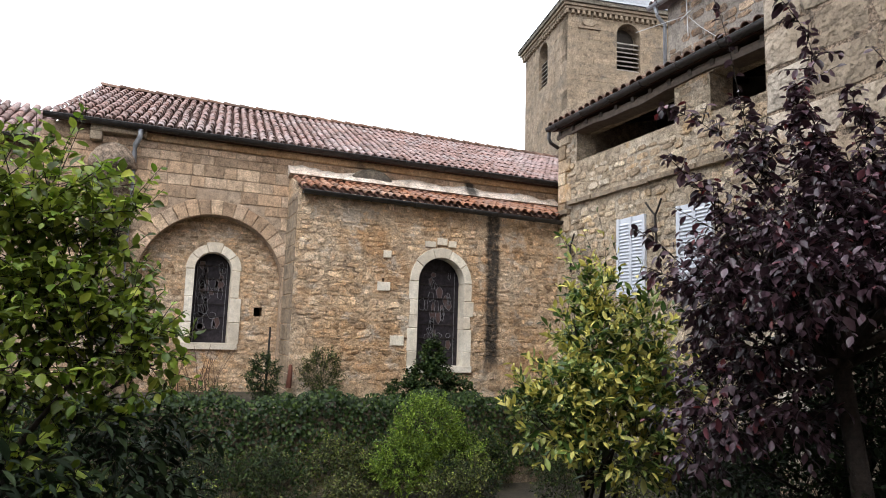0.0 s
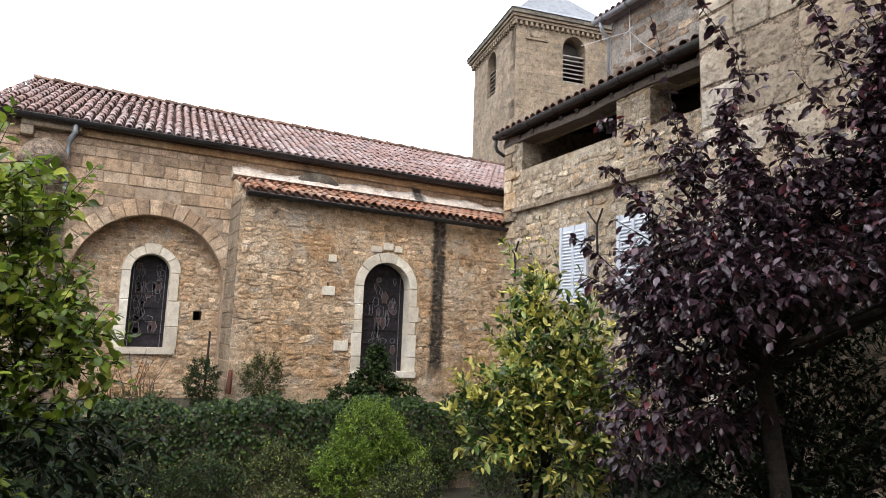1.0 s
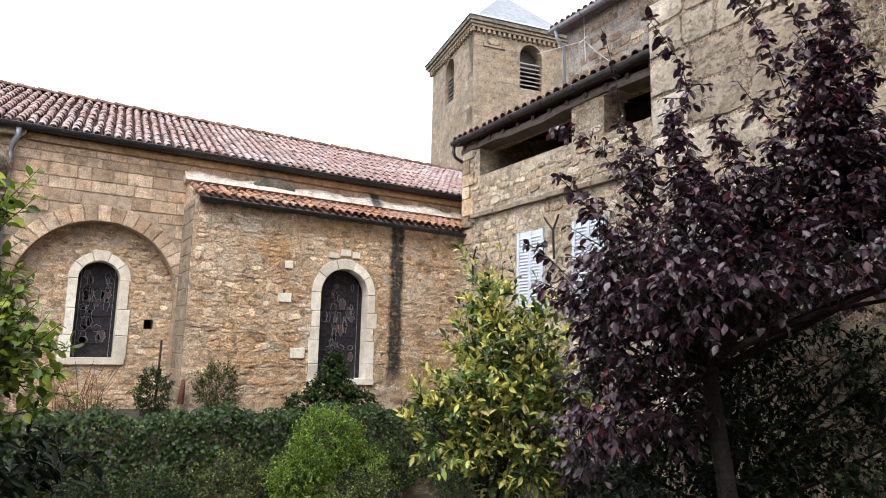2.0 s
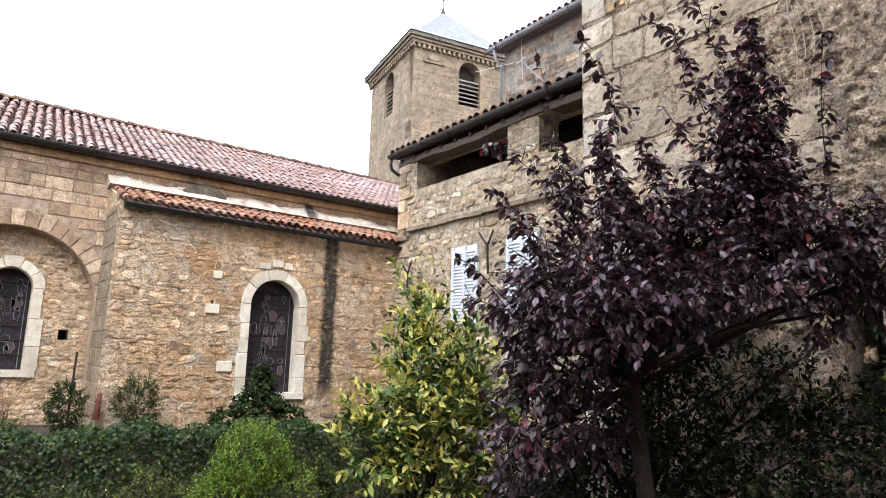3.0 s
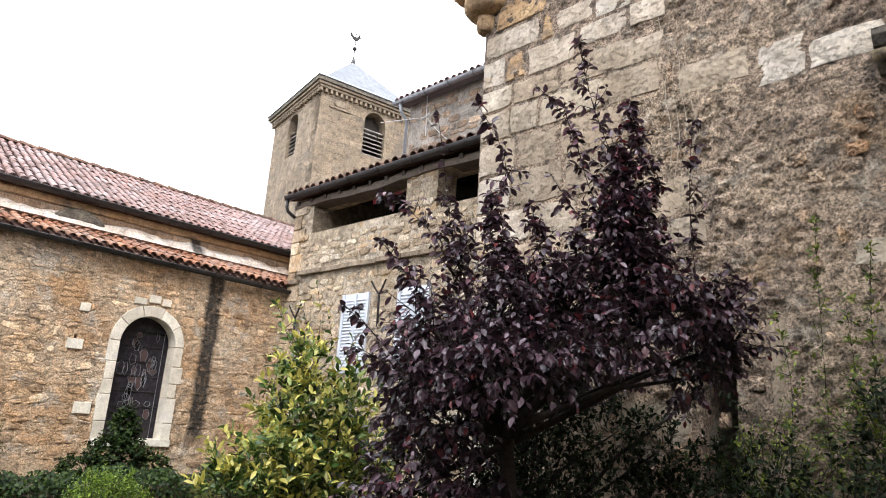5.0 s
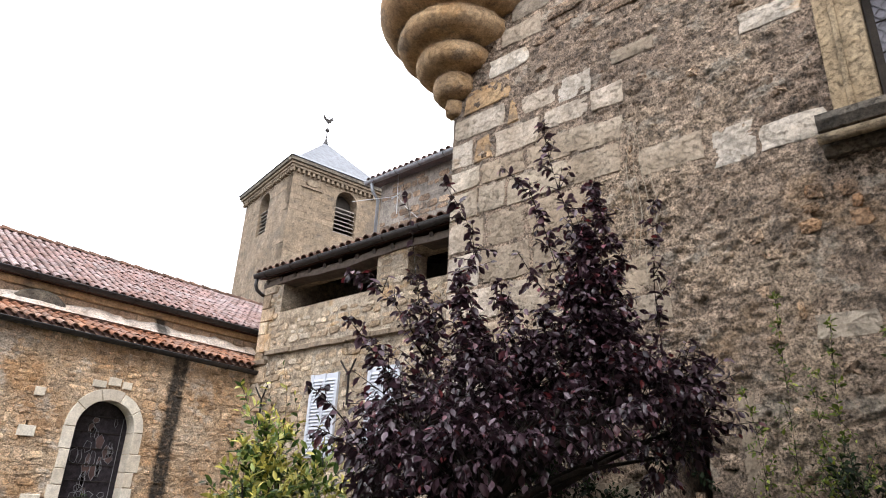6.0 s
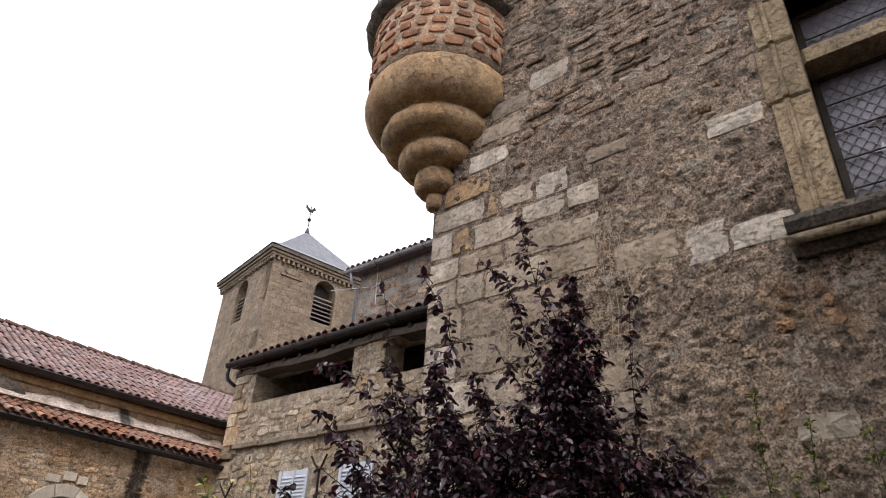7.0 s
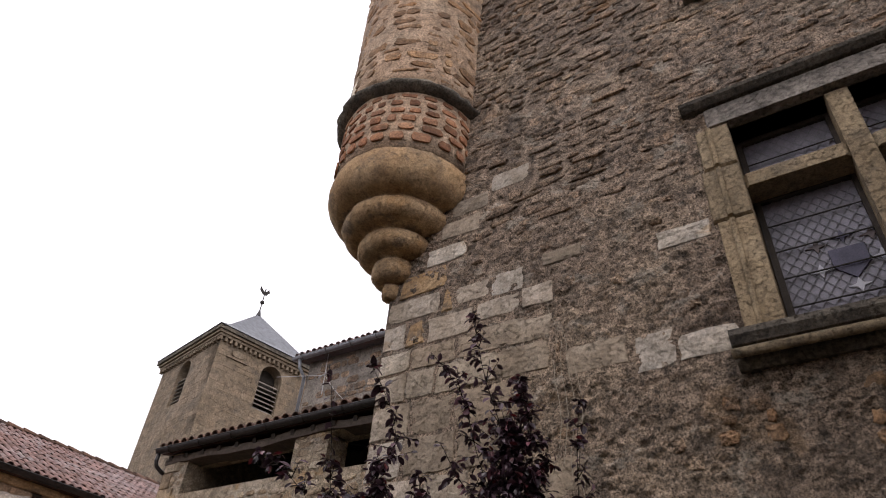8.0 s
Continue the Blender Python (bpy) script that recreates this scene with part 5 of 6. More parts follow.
    wall = part("wall", quick_mesh("wall", verts, faces), "old_mortar", house, "weathered stone wall with eroded mortar")
    part("wall_core", slab(face, [(-CY + 0.01, 0.6), (7.0, 0.6), (7.0, 13.4), (-CY + 0.01, 13.4)], [[(-OY1, OZ0), (-OY0, OZ0), (-OY0, OZ1), (-OY1, OZ1)], [(-1.64, 2.3), (-1.38, 2.3), (-1.38, 3.2), (-1.5, 3.37), (-1.64, 3.2)]], -0.07, -0.7), "old_mortar", house)
    part("end_wall", block(WX + 0.08, 11, CY - 0.6, CY - 0.005, 0.6, 13.4), "old_mortar", house)
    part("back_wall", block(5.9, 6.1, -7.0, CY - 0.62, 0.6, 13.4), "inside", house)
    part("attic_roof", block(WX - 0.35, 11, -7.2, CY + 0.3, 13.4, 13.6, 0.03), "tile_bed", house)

    def no(u, z):
        return -OY1 - 0.42 < u < -OY0 + 0.4 and OZ0 - 0.35 < z < OZ1 + 0.4 or dressed_at(u, z, 0.03) or u < -CY + 0.12

    flat, lumps, warm = [], [], []
    for u, z, w, h in courses(rng, -CY, 2.35, 1.6, 11.6, (0.06, 0.15), (0.12, 0.46), no, 0.008):
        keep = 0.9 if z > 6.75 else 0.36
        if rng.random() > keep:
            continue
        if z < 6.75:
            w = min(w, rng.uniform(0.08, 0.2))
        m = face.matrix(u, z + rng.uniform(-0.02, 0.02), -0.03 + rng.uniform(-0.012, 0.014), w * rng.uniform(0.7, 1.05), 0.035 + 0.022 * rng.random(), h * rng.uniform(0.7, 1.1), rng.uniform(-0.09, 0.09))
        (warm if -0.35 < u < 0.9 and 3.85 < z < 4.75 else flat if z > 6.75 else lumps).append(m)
    slabs = [unit_stone(RNG, 0.3, 0.35, 9) for _ in range(20)]
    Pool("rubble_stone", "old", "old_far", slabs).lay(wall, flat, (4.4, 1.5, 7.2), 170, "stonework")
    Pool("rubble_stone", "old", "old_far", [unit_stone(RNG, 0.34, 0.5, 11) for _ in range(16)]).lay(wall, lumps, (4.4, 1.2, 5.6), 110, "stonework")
    Pool("rubble_stone", "shaft", "shaft", slabs).lay(wall, warm, (4.4, 0, 4.4), 60, "stonework")
    for key, first in (("quoin", True), ("quoin_worn", False)):
        quoins = [face.matrix((a + b) / 2, (c + d) / 2, -0.038 + rng.uniform(-0.006, 0.006), b - a, 0.05, d - c) for a, b, c, d in ashlars if first == (a < -CY + 0.05 or c > 5.65 and a < -1.9 or -1.2 < a < -0.8 and c > 4.9)]
        Pool("quoin", key, key, [unit_ashlar(RNG) for _ in range(12)]).lay(wall, quoins, (4.4, 3, 5), 150)
    for a, b, c, d in ((-3.52, -2.9, 6.31, 6.6), (-3.37, -3.14, 5.71, 6.0), (-2.97, -2.84, 6.0, 6.3)):
        part("quoin", prism(face, [(a, c), (b, c + 0.02), (b - 0.05, d), (a + 0.04, d - 0.03)], -0.05, 0.012, 0.02), "mould", wall, "orange-stained stone")

    # turret
    cx, cy = WX, CY
    prof = []
    for z0, z1, r0, r1 in ((6.35, 6.53, 0.035, 0.1), (6.54, 6.79, 0.1, 0.24), (6.81, 7.05, 0.25, 0.425), (7.07, 7.33, 0.44, 0.64), (7.35, 7.86, 0.62, 0.868)):
        prof += [(z0, r0)] + [(z0 + (z1 - z0) * (0.5 - 0.5 * math.cos(a)) , r0 + (r1 - r0) * math.sin(a) ** 0.8 if a < 1.6 else r1 - (r1 - r0) * 0.35 * (1 - math.sin(a))) for a in (math.pi * k / 9 for k in range(1, 9))] + [(z1, r1 - (r1 - r0) * 0.4)]

    def revolve(prof, sides=56, worn=0.004):
        """A turned body about the corner, its surface worn uneven."""
        bm = bmesh.new()
        rings = []
        for z, r in prof:
            ring = []
            for k in range(sides):
                c, s = math.cos(math.tau * k / sides), math.sin(math.tau * k / sides)
                q = r + worn * (noise.noise((c * r * 9, s * r * 9, z * 9)) + 0.8 * noise.noise((c * r * 25, s * r * 25, z * 25)))
                ring.append(bm.verts.new((cx + q * c, cy + q * s, z + worn * 0.7 * noise.noise((c * 7, s * 7, z + 5)))))
            rings.append(ring)
        for r0, r1 in zip(rings, rings[1:]):
            for k in range(sides):
                bm.faces.new((r0[k], r0[(k + 1) % sides], r1[(k + 1) % sides], r1[k]))
        bm.faces.new(rings[0][::-1])
        bm.faces.new(rings[-1])
        return bm

    cul = part("turret_corbel", revolve(prof, 72, 0.01), "mould", house, "yellow stone corbel of swelling round mouldings", smooth=True)
    drum = part("turret_drum", revolve([(7.82, 0.83), (8.1, 0.835), (8.4, 0.845), (8.8, 0.86)], 56, 0.012), "turret_mortar", house, "turret drum of red stones in pale mortar", smooth=True)
    part("turret_band", revolve([(8.72, 0.85), (8.745, 0.92), (8.77, 0.965), (8.8, 0.985), (8.83, 0.975), (8.86, 0.95), (8.93, 0.88)], 90, 0.035), "trim_dark", house, "dark projecting stone band", smooth=True)
    shaft = part("turret_shaft", revolve([(8.9 + 0.2 * k, 0.875 + 0.0055 * k) for k in range(22)], 56, 0.02), "turret_mortar", house, "", smooth=True)
    part("turret_roof", revolve([(13.15, 1.0), (13.2, 1.02), (14.8, 0.05)]), "slate", house)

    def ring_stones(owner, z0, z1, r, heights, widths, mat, mat_far, near_limit, seed, share, depth):
        rg = random.Random(seed)
        out = []
        z = z0
        while z < z1 - 0.03:
            h = min(rg.uniform(*heights), z1 - z)
            a = 0.0
            while a < math.tau:
                w = rg.uniform(*widths)
                da = w / r
                m = Matrix.Identity(4)
                d = Vector((math.cos(a + da / 2), math.sin(a + da / 2), 0))
                t = Vector((-d.y, d.x, 0))
                p = Vector((cx, cy, z + h / 2)) + d * (r + 0.027 * max(z - 8.9, 0) - 0.012)
                stretch = rg.uniform(0.75, 1.1)
                if not (d.x > 0.15 and d.y < -0.15) and rg.random() < share:
                    for i in range(3):
                        m[i][0], m[i][1], m[i][2], m[i][3] = t[i] * (w - 0.03) * rg.uniform(0.75, 1.0), d[i] * depth, (0, 0, (h - 0.03) * stretch)[i], p[i]
                    out.append(m)
                a += da
            z += h
        Pool("turret_stone", mat, mat_far, RUBBLE_UNITS).lay(owner, out, (2, 2, 8.4), near_limit, "stonework")

    ring_stones(drum, 7.9, 8.72, 0.853, (0.12, 0.18), (0.16, 0.34), "red_stone", "red_stone", 300, 6, 1.0, 0.024)
    ring_stones(shaft, 8.98, 12.0, 0.875, (0.07, 0.2), (0.14, 0.5), "shaft", "shaft", 200, 7, 0.62, 0.02)

    # solid block over the band painted near-black as an opening's shade, one pale jamb
    for nm, ang, half, z0, z1, key, tag in (("loophole", 141, 0.085, 8.98, 9.36, "inside", "solid dark block painted as a narrow opening's shade"), ("loophole_jamb", 152, 0.06, 9.02, 9.36, "surround", "pale dressed stone")):
        d = Vector((math.cos(radians(ang)), math.sin(radians(ang)), 0))
        f = Face((cx, cy, 0), (-d.y, d.x, 0), d)
        part(nm, prism(f, [(-half, z0), (half, z0), (half, z1), (-half, z1)], 0.7, 0.9, 0.01), key, shaft, tag)

    # cross window
    w = part("window", prism(face, [(-OY1 - 0.02, OZ0), (-OY0 + 0.02, OZ0), (-OY0 + 0.02, OZ1), (-OY1 - 0.02, OZ1)], -0.34, -0.3, 0.002), "glass_grey", house, "stone cross window with leaded diamond panes")
    my = -0.73
    for side, e in ((1, OY1), (-1, OY0)):
        z, k = OZ0, 0
        for h in (1.02, 0.56, 0.48):
            a = -e
            b = -e - side * 0.3 if k % 2 else -e - side * 0.27
            part("jamb_stone", prism(face, sorted_rect(a, b, z, z + h - 0.006), -0.3, 0.035, 0.02), "jamb", w)
            part("jamb_moulding", tube([face.at(-e - side * 0.16, z + 0.02, 0.04), face.at(-e - side * 0.16, z + h - 0.02, 0.04)], 0.022, 8), "jamb", w)
            z, k = z + h, k + 1
    part("lintel", prism(face, sorted_rect(-OY1 - 0.16, -OY0 + 0.3, OZ1, OZ1 + 0.22), -0.3, 0.04, 0.02), "grey_wall", w, "greyed lintel stone")
    part("mullion", prism(face, sorted_rect(-my - 0.085, -my + 0.085, OZ0, OZ1), -0.3, -0.03, 0.03), "jamb", w, "pale stone mullion")
    tz = 6.47
    for a, b in ((-OY1, -my - 0.087), (-my + 0.087, -OY0)):
        part("transom", prism(face, sorted_rect(a, b, tz - 0.07, tz + 0.07), -0.3, -0.03, 0.025), "jamb", w)
    hood = [(0.0, OZ1 + 0.23), (0.07, OZ1 + 0.24), (0.12, OZ1 + 0.28), (0.13, OZ1 + 0.31), (0.0, OZ1 + 0.36)]
    sill = [(-0.05, OZ0 - 0.28), (0.05, OZ0 - 0.28), (0.09, OZ0 - 0.23), (0.1, OZ0 - 0.18), (0.17, OZ0 - 0.15), (0.2, OZ0 - 0.09), (0.19, OZ0 - 0.04), (-0.28, OZ0 + 0.01)]
    for name, section, a, b in (("hood_mould", hood, -0.44, 2.1), ("window_sill", sill, -0.46, 2.1)):
        bm = bmesh.new()
        ends = [[bm.verts.new(face.at(u, z, q)) for q, z in section] for u in (a, b)]
        k = len(section)
        for i in range(k):
            bm.faces.new((ends[0][i], ends[0][(i + 1) % k], ends[1][(i + 1) % k], ends[1][i]))
        bm.faces.new(ends[0])
        bm.faces.new(ends[1][::-1])
        part(name, bm, "trim_dark", w, "sooty moulded stone")
    part("sill_roll", tube([face.at(-0.47, OZ0 - 0.2, 0.15), face.at(2.1, OZ0 - 0.2, 0.15)], 0.035, 10), "jamb", w, smooth=True)
    # leaded lights
    for a, b, z0, z1 in ((-OY1 + 0.05, -my - 0.12, OZ0 + 0.04, tz - 0.09), (-OY1 + 0.05, -my - 0.12, tz + 0.1, OZ1 - 0.05), (-my + 0.12, -OY0 - 0.05, OZ0 + 0.04, tz - 0.09), (-my + 0.12, -OY0 - 0.05, tz + 0.1, OZ1 - 0.05)):
        fr = bmesh.new()
        for c0, c1, d0, d1 in ((a - 0.05, a, z0 - 0.04, z1 + 0.04), (b, b + 0.05, z0 - 0.04, z1 + 0.04), (a, b, z0 - 0.04, z0), (a, b, z1, z1 + 0.04)):
            prism(face, sorted_rect(c0, c1, d0, d1), -0.3, -0.26, 0.006, fr)
        f = part("window_frame", fr, "dark_wood", w)
        lead = bmesh.new()
        pu, pz = 0.085, 0.105
        span = int((b - a) / pu + (z1 - z0) / pz) + 3
        for s in (-1, 1):
            for k in range(-span, span):
                # a diagonal cut to the light's edges
                pts = []
                u_of = lambda z: a + k * pu + s * (z - z0) * pu / pz
                lo, hi = z0, z1
                if s > 0:
                    lo, hi = max(lo, z0 + (a - a - k * pu) * pz / pu), min(hi, z0 + (b - a - k * pu) * pz / pu)
                else:
                    lo, hi = max(lo, z0 + (k * pu - (b - a)) * pz / pu), min(hi, z0 + k * pu * pz / pu)
                if hi - lo > 0.02:
                    tube([face.at(u_of(lo), lo, -0.292), face.at(u_of(hi), hi, -0.292)], 0.0036, 4, lead, cap=False)
        part("lead_lattice", lead, "lead", w)
        n = 4 if z1 - z0 > 0.8 else 1
        for k in range(1, n + 1):
            z = z0 + (z1 - z0) * k / (n + 1)
            part("saddle_bar", tube([face.at(a - 0.04, z, -0.27), face.at(b + 0.04, z, -0.27)], 0.007, 6), "iron", w)
    shield = [(0.28, 5.78), (0.52, 5.78), (0.52, 5.62), (0.4, 5.5), (0.28, 5.62)]
    part("glass_shield", prism(face, shield[::-1], -0.3, -0.285, 0.003), "glass_blue", w, "small heraldic panel of coloured glass")
    for u, z, q in ((0.22, 5.84, "glass_red"), (0.4, 5.88, "glass_blue"), (0.58, 5.84, "glass_red"), (0.2, 5.62, "glass_white"), (0.6, 5.64, "glass_white"), (0.4, 5.44, "glass_white")):
        star = [(u + (0.03 if k % 2 else 0.075) * math.cos(math.tau * k / 8), z + (0.022 if k % 2 else 0.065) * math.sin(math.tau * k / 8)) for k in range(8)]
        part("coloured_pane", prism(face, star, -0.3, -0.287, 0.003), q, w)
    part("upper_sill", block(WX - 0.14, WX + 0.05, -1.9, 0.16, 9.05, 9.25, 0.03), "trim_dark", house)


def sorted_rect(a, b, z0, z1):
    a, b = min(a, b), max(a, b)
    return [(a, z0), (b, z0), (b, z1), (a, z1)]


build_turret_house()


# ---- plants ----
def leaf_arrays(pos, way, nrm, size, width, fold=0.16):
    """Pointed leaves, folded along the midrib: verts and faces for arrays of places."""
    way = way / np.linalg.norm(way, axis=1, keepdims=True)
    side = np.cross(way, nrm)
    side /= np.linalg.norm(side, axis=1, keepdims=True) + 1e-9
    up = np.cross(side, way)
    shape = np.array([(0, 0, 0), (0.36, 0.25, 1), (0.5, 0.52, 1), (0.3, 0.8, 0.6), (0, 1, -0.6), (-0.3, 0.8, 0.6), (-0.5, 0.52, 1), (-0.36, 0.25, 1), (0, 0.5, 0)])
    s, w = size[:, None], (size * width)[:, None]
    v = np.stack([pos + side * (w * a) + way * (s * b) + up * (s * fold * c * (0.5 if k != 4 else 1)) for k, (a, b, c) in enumerate(shape)], 1).reshape(-1, 3)
    f = np.array([(0, 1, 8), (1, 2, 8), (2, 3, 8), (3, 4, 8), (4, 5, 8), (5, 6, 8), (6, 7, 8), (7, 0, 8)])
    faces = (f[None] + 9 * np.arange(len(pos))[:, None, None]).reshape(-1, 3)
    return v, faces


def twig_arrays(starts, ends, r):
    """Thin three-sided sticks."""
    d = ends - starts
    a = np.cross(d, np.array([0.3, 0.5, 0.8]))
    a /= np.linalg.norm(a, axis=1, keepdims=True) + 1e-9
    b = np.cross(d, a)
    b /= np.linalg.norm(b, axis=1, keepdims=True) + 1e-9
    v = []
    for p, q in ((starts, r), (ends, r * 0.4)):
        for k in range(3):
            v.append(p + (a * math.cos(k * 2.094) + b * math.sin(k * 2.094)) * q)
    v = np.stack(v, 1).reshape(-1, 3)
    f = np.array([(k, (k + 1) % 3, 3 + (k + 1) % 3, 3 + k) for k in range(3)])
    return v, (f[None] + 6 * np.arange(len(starts))[:, None, None]).reshape(-1, 4)


def plant(name, label, category, base, blobs, leaf, material, twig=0.22, per_twig=8, rise=0.4, droop=0.0, seed=1,
          shoots=(), tip=None, bark="bark", trunk=0.05, group="", tip_share=0.25, shoot_leaf=0.85, fork=0.5):
    """A shrub or tree: trunk, limbs, twigs and leaves. blobs: (centre, radii, twigs); leaf: (length, width / length)."""
    rs = np.random.RandomState(seed)
    root = thing(name, base, label, category, group)
    base = np.array(base, float)
    leaves, tips, sticks = [], [], []

    def dress(start, end, n, size):
        """Leaves along one stick."""
        d = end - start
        length = np.linalg.norm(d) + 1e-6
        d = d / length
        t = (np.arange(n) + rs.uniform(0.2, 0.9, n)) / n
        ang = np.arange(n) * 2.4 + rs.uniform(0, 6)
        a = np.cross(d, (0.2, 0.4, 0.9)); a /= np.linalg.norm(a)
        b = np.cross(d, a)
        out = np.cos(ang)[:, None] * a + np.sin(ang)[:, None] * b
        way = d * rs.uniform(0.3, 0.9, (n, 1)) + out * rs.uniform(0.5, 1.0, (n, 1)) + np.array([0, 0, -droop]) + rs.normal(0, 0.15, (n, 3))
        nrm = np.array([0, 0, 1.0]) + rs.normal(0, 0.45, (n, 3)) + out * 0.25
        pos = start + d * (t * length)[:, None] + rs.normal(0, 0.004, (n, 3))
        sz = size * rs.uniform(0.55, 1.15, n) * (1 - 0.35 * t)
        rows = list(zip(pos, way, nrm, sz))
        young = int(n * tip_share + rs.rand()) if tip else 0
        order = np.argsort(t)
        for i in order[: n - young]:
            leaves.append(rows[i])
        for i in order[n - young:]:
            tips.append(rows[i])

    top = base + (np.array(blobs[0][0]) - base) * fork
    for c, r, count in blobs:
        c, r = np.array(c, float), np.array(r, float)
        p0 = top + rs.normal(0, 0.03, 3)
        mid = (p0 + c) / 2 + rs.normal(0, 0.05, 3) + np.array([0, 0, 0.06])
        part("limb", tube([p0, mid, c], trunk * 0.36, 7, end_radius=trunk * 0.12), bark, root, smooth=True)
        for _ in range(count):
            d = rs.normal(0, 1, 3)
            d /= np.linalg.norm(d)
            q = rs.uniform(0.35, 1.0) ** 0.5
            lump = 1 + 0.22 * math.sin(d[0] * 7 + seed) * math.sin(d[1] * 6 + d[2] * 5)
            start = c + r * d * q * 0.85 * lump
            way = d * 0.8 + np.array([0, 0, rise]) + rs.normal(0, 0.35, 3)
            way /= np.linalg.norm(way)
            end = start + way * twig * rs.uniform(0.6, 1.3)
            sticks.append((start - way * twig * 0.3, end))
            if rs.rand() < 0.12:
                sticks.append((c + (start - c) * 0.2, start))
            dress(start, end, per_twig, leaf[0])
    for s, e, n in shoots:
        s, e = np.array(s, float), np.array(e, float)
        bend = rs.normal(0, 0.04, 3)
        prev, k = s, 7
        for j in range(1, k + 1):
            t = j / k
            p = s + (e - s) * t + bend * math.sin(math.pi * t)
            sticks.append((prev, p))
            dress(prev, p, max(int(n * (1.35 - 0.7 * t) / k * (0.4 if n > 70 else 1)), 1), leaf[0] * shoot_leaf)
            for _ in range(int(n * BUSHY / k)):
                d = rs.normal(0, 1, 3) + np.array([0, 0, 0.5])
                d /= np.linalg.norm(d)
                reach = 0.17 * (1.15 - 0.85 * t) * rs.uniform(0.5, 1.1)
                q = p + d * reach
                sticks.append((p, q))
                dress(p + d * reach * 0.3, q, 5, leaf[0] * shoot_leaf)
            prev = p
    part("trunk", tube([base - np.array([0, 0, 0.1]), base + (top - base) * 0.5 + rs.normal(0, 0.02, 3), top], trunk, 9, end_radius=trunk * 0.6), bark, root, smooth=True)
    for rows, key, nm in ((leaves, material, "crown"), (tips, tip, "young_leaves")):
        if rows:
            v, f = leaf_arrays(*[np.array(x) for x in zip(*rows)][:3], np.array([x[3] for x in rows]), leaf[1])
            part(nm, quick_mesh(nm, v, f), key, root)
    v, f = twig_arrays(np.array([s[0] for s in sticks]), np.array([s[1] for s in sticks]), max(0.0022, trunk * 0.06))
    part("brushwood", quick_mesh("brushwood", v, f), bark, root, kind="stuff")
    return root


BUSHY = 0.28


def mounds(rows, density):
    """Leafy lobes for plant(): places with a radius and a half height each, twigs by their size."""
    return [((x, y, z), (r, r, h), max(14, int(density * r * h))) for x, y, z, r, h in rows]


def build_plants():
    crown = [(2.44, 1.80, 3.10, 0.20, 0.17), (2.24, 1.88, 2.91, 0.18, 0.15), (2.22, 2.05, 3.07, 0.10, 0.12), (2.11, 2.02, 2.81, 0.11, 0.10), (2.64, 1.70, 3.19, 0.20, 0.16),
           (2.84, 1.57, 3.23, 0.21, 0.20), (2.94, 1.39, 3.34, 0.17, 0.25), (2.98, 1.42, 3.64, 0.12, 0.20), (2.97, 1.44, 3.91, 0.07, 0.16), (3.11, 1.25, 3.22, 0.19, 0.13),
           (3.27, 1.12, 3.21, 0.14, 0.13), (2.85, 1.34, 3.05, 0.24, 0.11), (2.50, 1.54, 2.93, 0.23, 0.11), (2.27, 1.69, 2.82, 0.20, 0.12)]
    skirt = [(2.31, 1.96, 2.62, 0.16, 0.14), (2.45, 1.95, 2.38, 0.15, 0.19), (2.25, 2.16, 2.64, 0.12, 0.12), (2.29, 2.12, 2.34, 0.18, 0.22), (2.26, 2.29, 2.17, 0.13, 0.15),
           (3.36, 1.18, 3.03, 0.13, 0.17), (3.32, 1.26, 2.89, 0.10, 0.12), (3.49, 1.10, 3.10, 0.09, 0.13)]
    tall = [((2.55, 1.83, 3.29), (2.49, 1.90, 3.72), 150), ((2.49, 1.90, 3.69), (2.43, 1.97, 4.21), 50), ((2.95, 1.36, 3.26), (2.92, 1.43, 3.95), 300),
           ((2.92, 1.43, 3.89), (2.82, 1.60, 4.64), 85), ((2.98, 1.41, 3.35), (2.98, 1.41, 4.28), 220), ((2.90, 1.45, 3.54), (2.81, 1.62, 4.09), 90),
           ((2.81, 1.62, 4.06), (2.69, 1.80, 4.41), 40), ((3.25, 1.17, 3.24), (3.25, 1.17, 4.22), 80), ((2.65, 1.67, 3.29), (2.61, 1.74, 3.67), 90),
           ((2.32, 1.95, 3.20), (2.04, 2.22, 3.66), 80), ((2.44, 1.95, 3.28), (2.38, 2.11, 3.70), 90), ((2.38, 2.11, 3.70), (2.30, 2.18, 4.24), 20)]
    sprays = [((3.00, 1.36, 3.35), (3.05, 1.27, 3.83), 110), ((2.21, 2.06, 3.11), (2.05, 2.21, 3.41), 60), ((2.11, 2.09, 2.84), (1.89, 2.28, 3.10), 30),
           ((2.89, 1.48, 3.60), (2.75, 1.71, 3.86), 40), ((2.51, 1.80, 3.27), (2.47, 1.85, 3.58), 110), ((3.09, 1.29, 3.22), (3.08, 1.31, 3.65), 90),
           ((3.26, 1.15, 3.24), (3.35, 1.03, 3.41), 40), ((2.79, 1.54, 3.22), (2.77, 1.59, 3.53), 90), ((2.30, 1.97, 3.17), (2.33, 1.94, 3.51), 90),
           ((2.15, 1.91, 2.69), (1.92, 2.19, 2.90), 46), ((2.59, 1.76, 3.29), (2.54, 1.83, 3.48), 80), ((2.91, 1.43, 3.37), (2.88, 1.50, 3.84), 120)]
    # the far half of the crown, towards the wall, unseen, added to block sky light
    far = [(2.9 + 0.38 * (k % 4), 2.75 - 0.3 * (k // 4) - 0.12 * (k % 2), 2.9 + 0.08 * (k // 4), 0.33, 0.2) for k in range(12)]
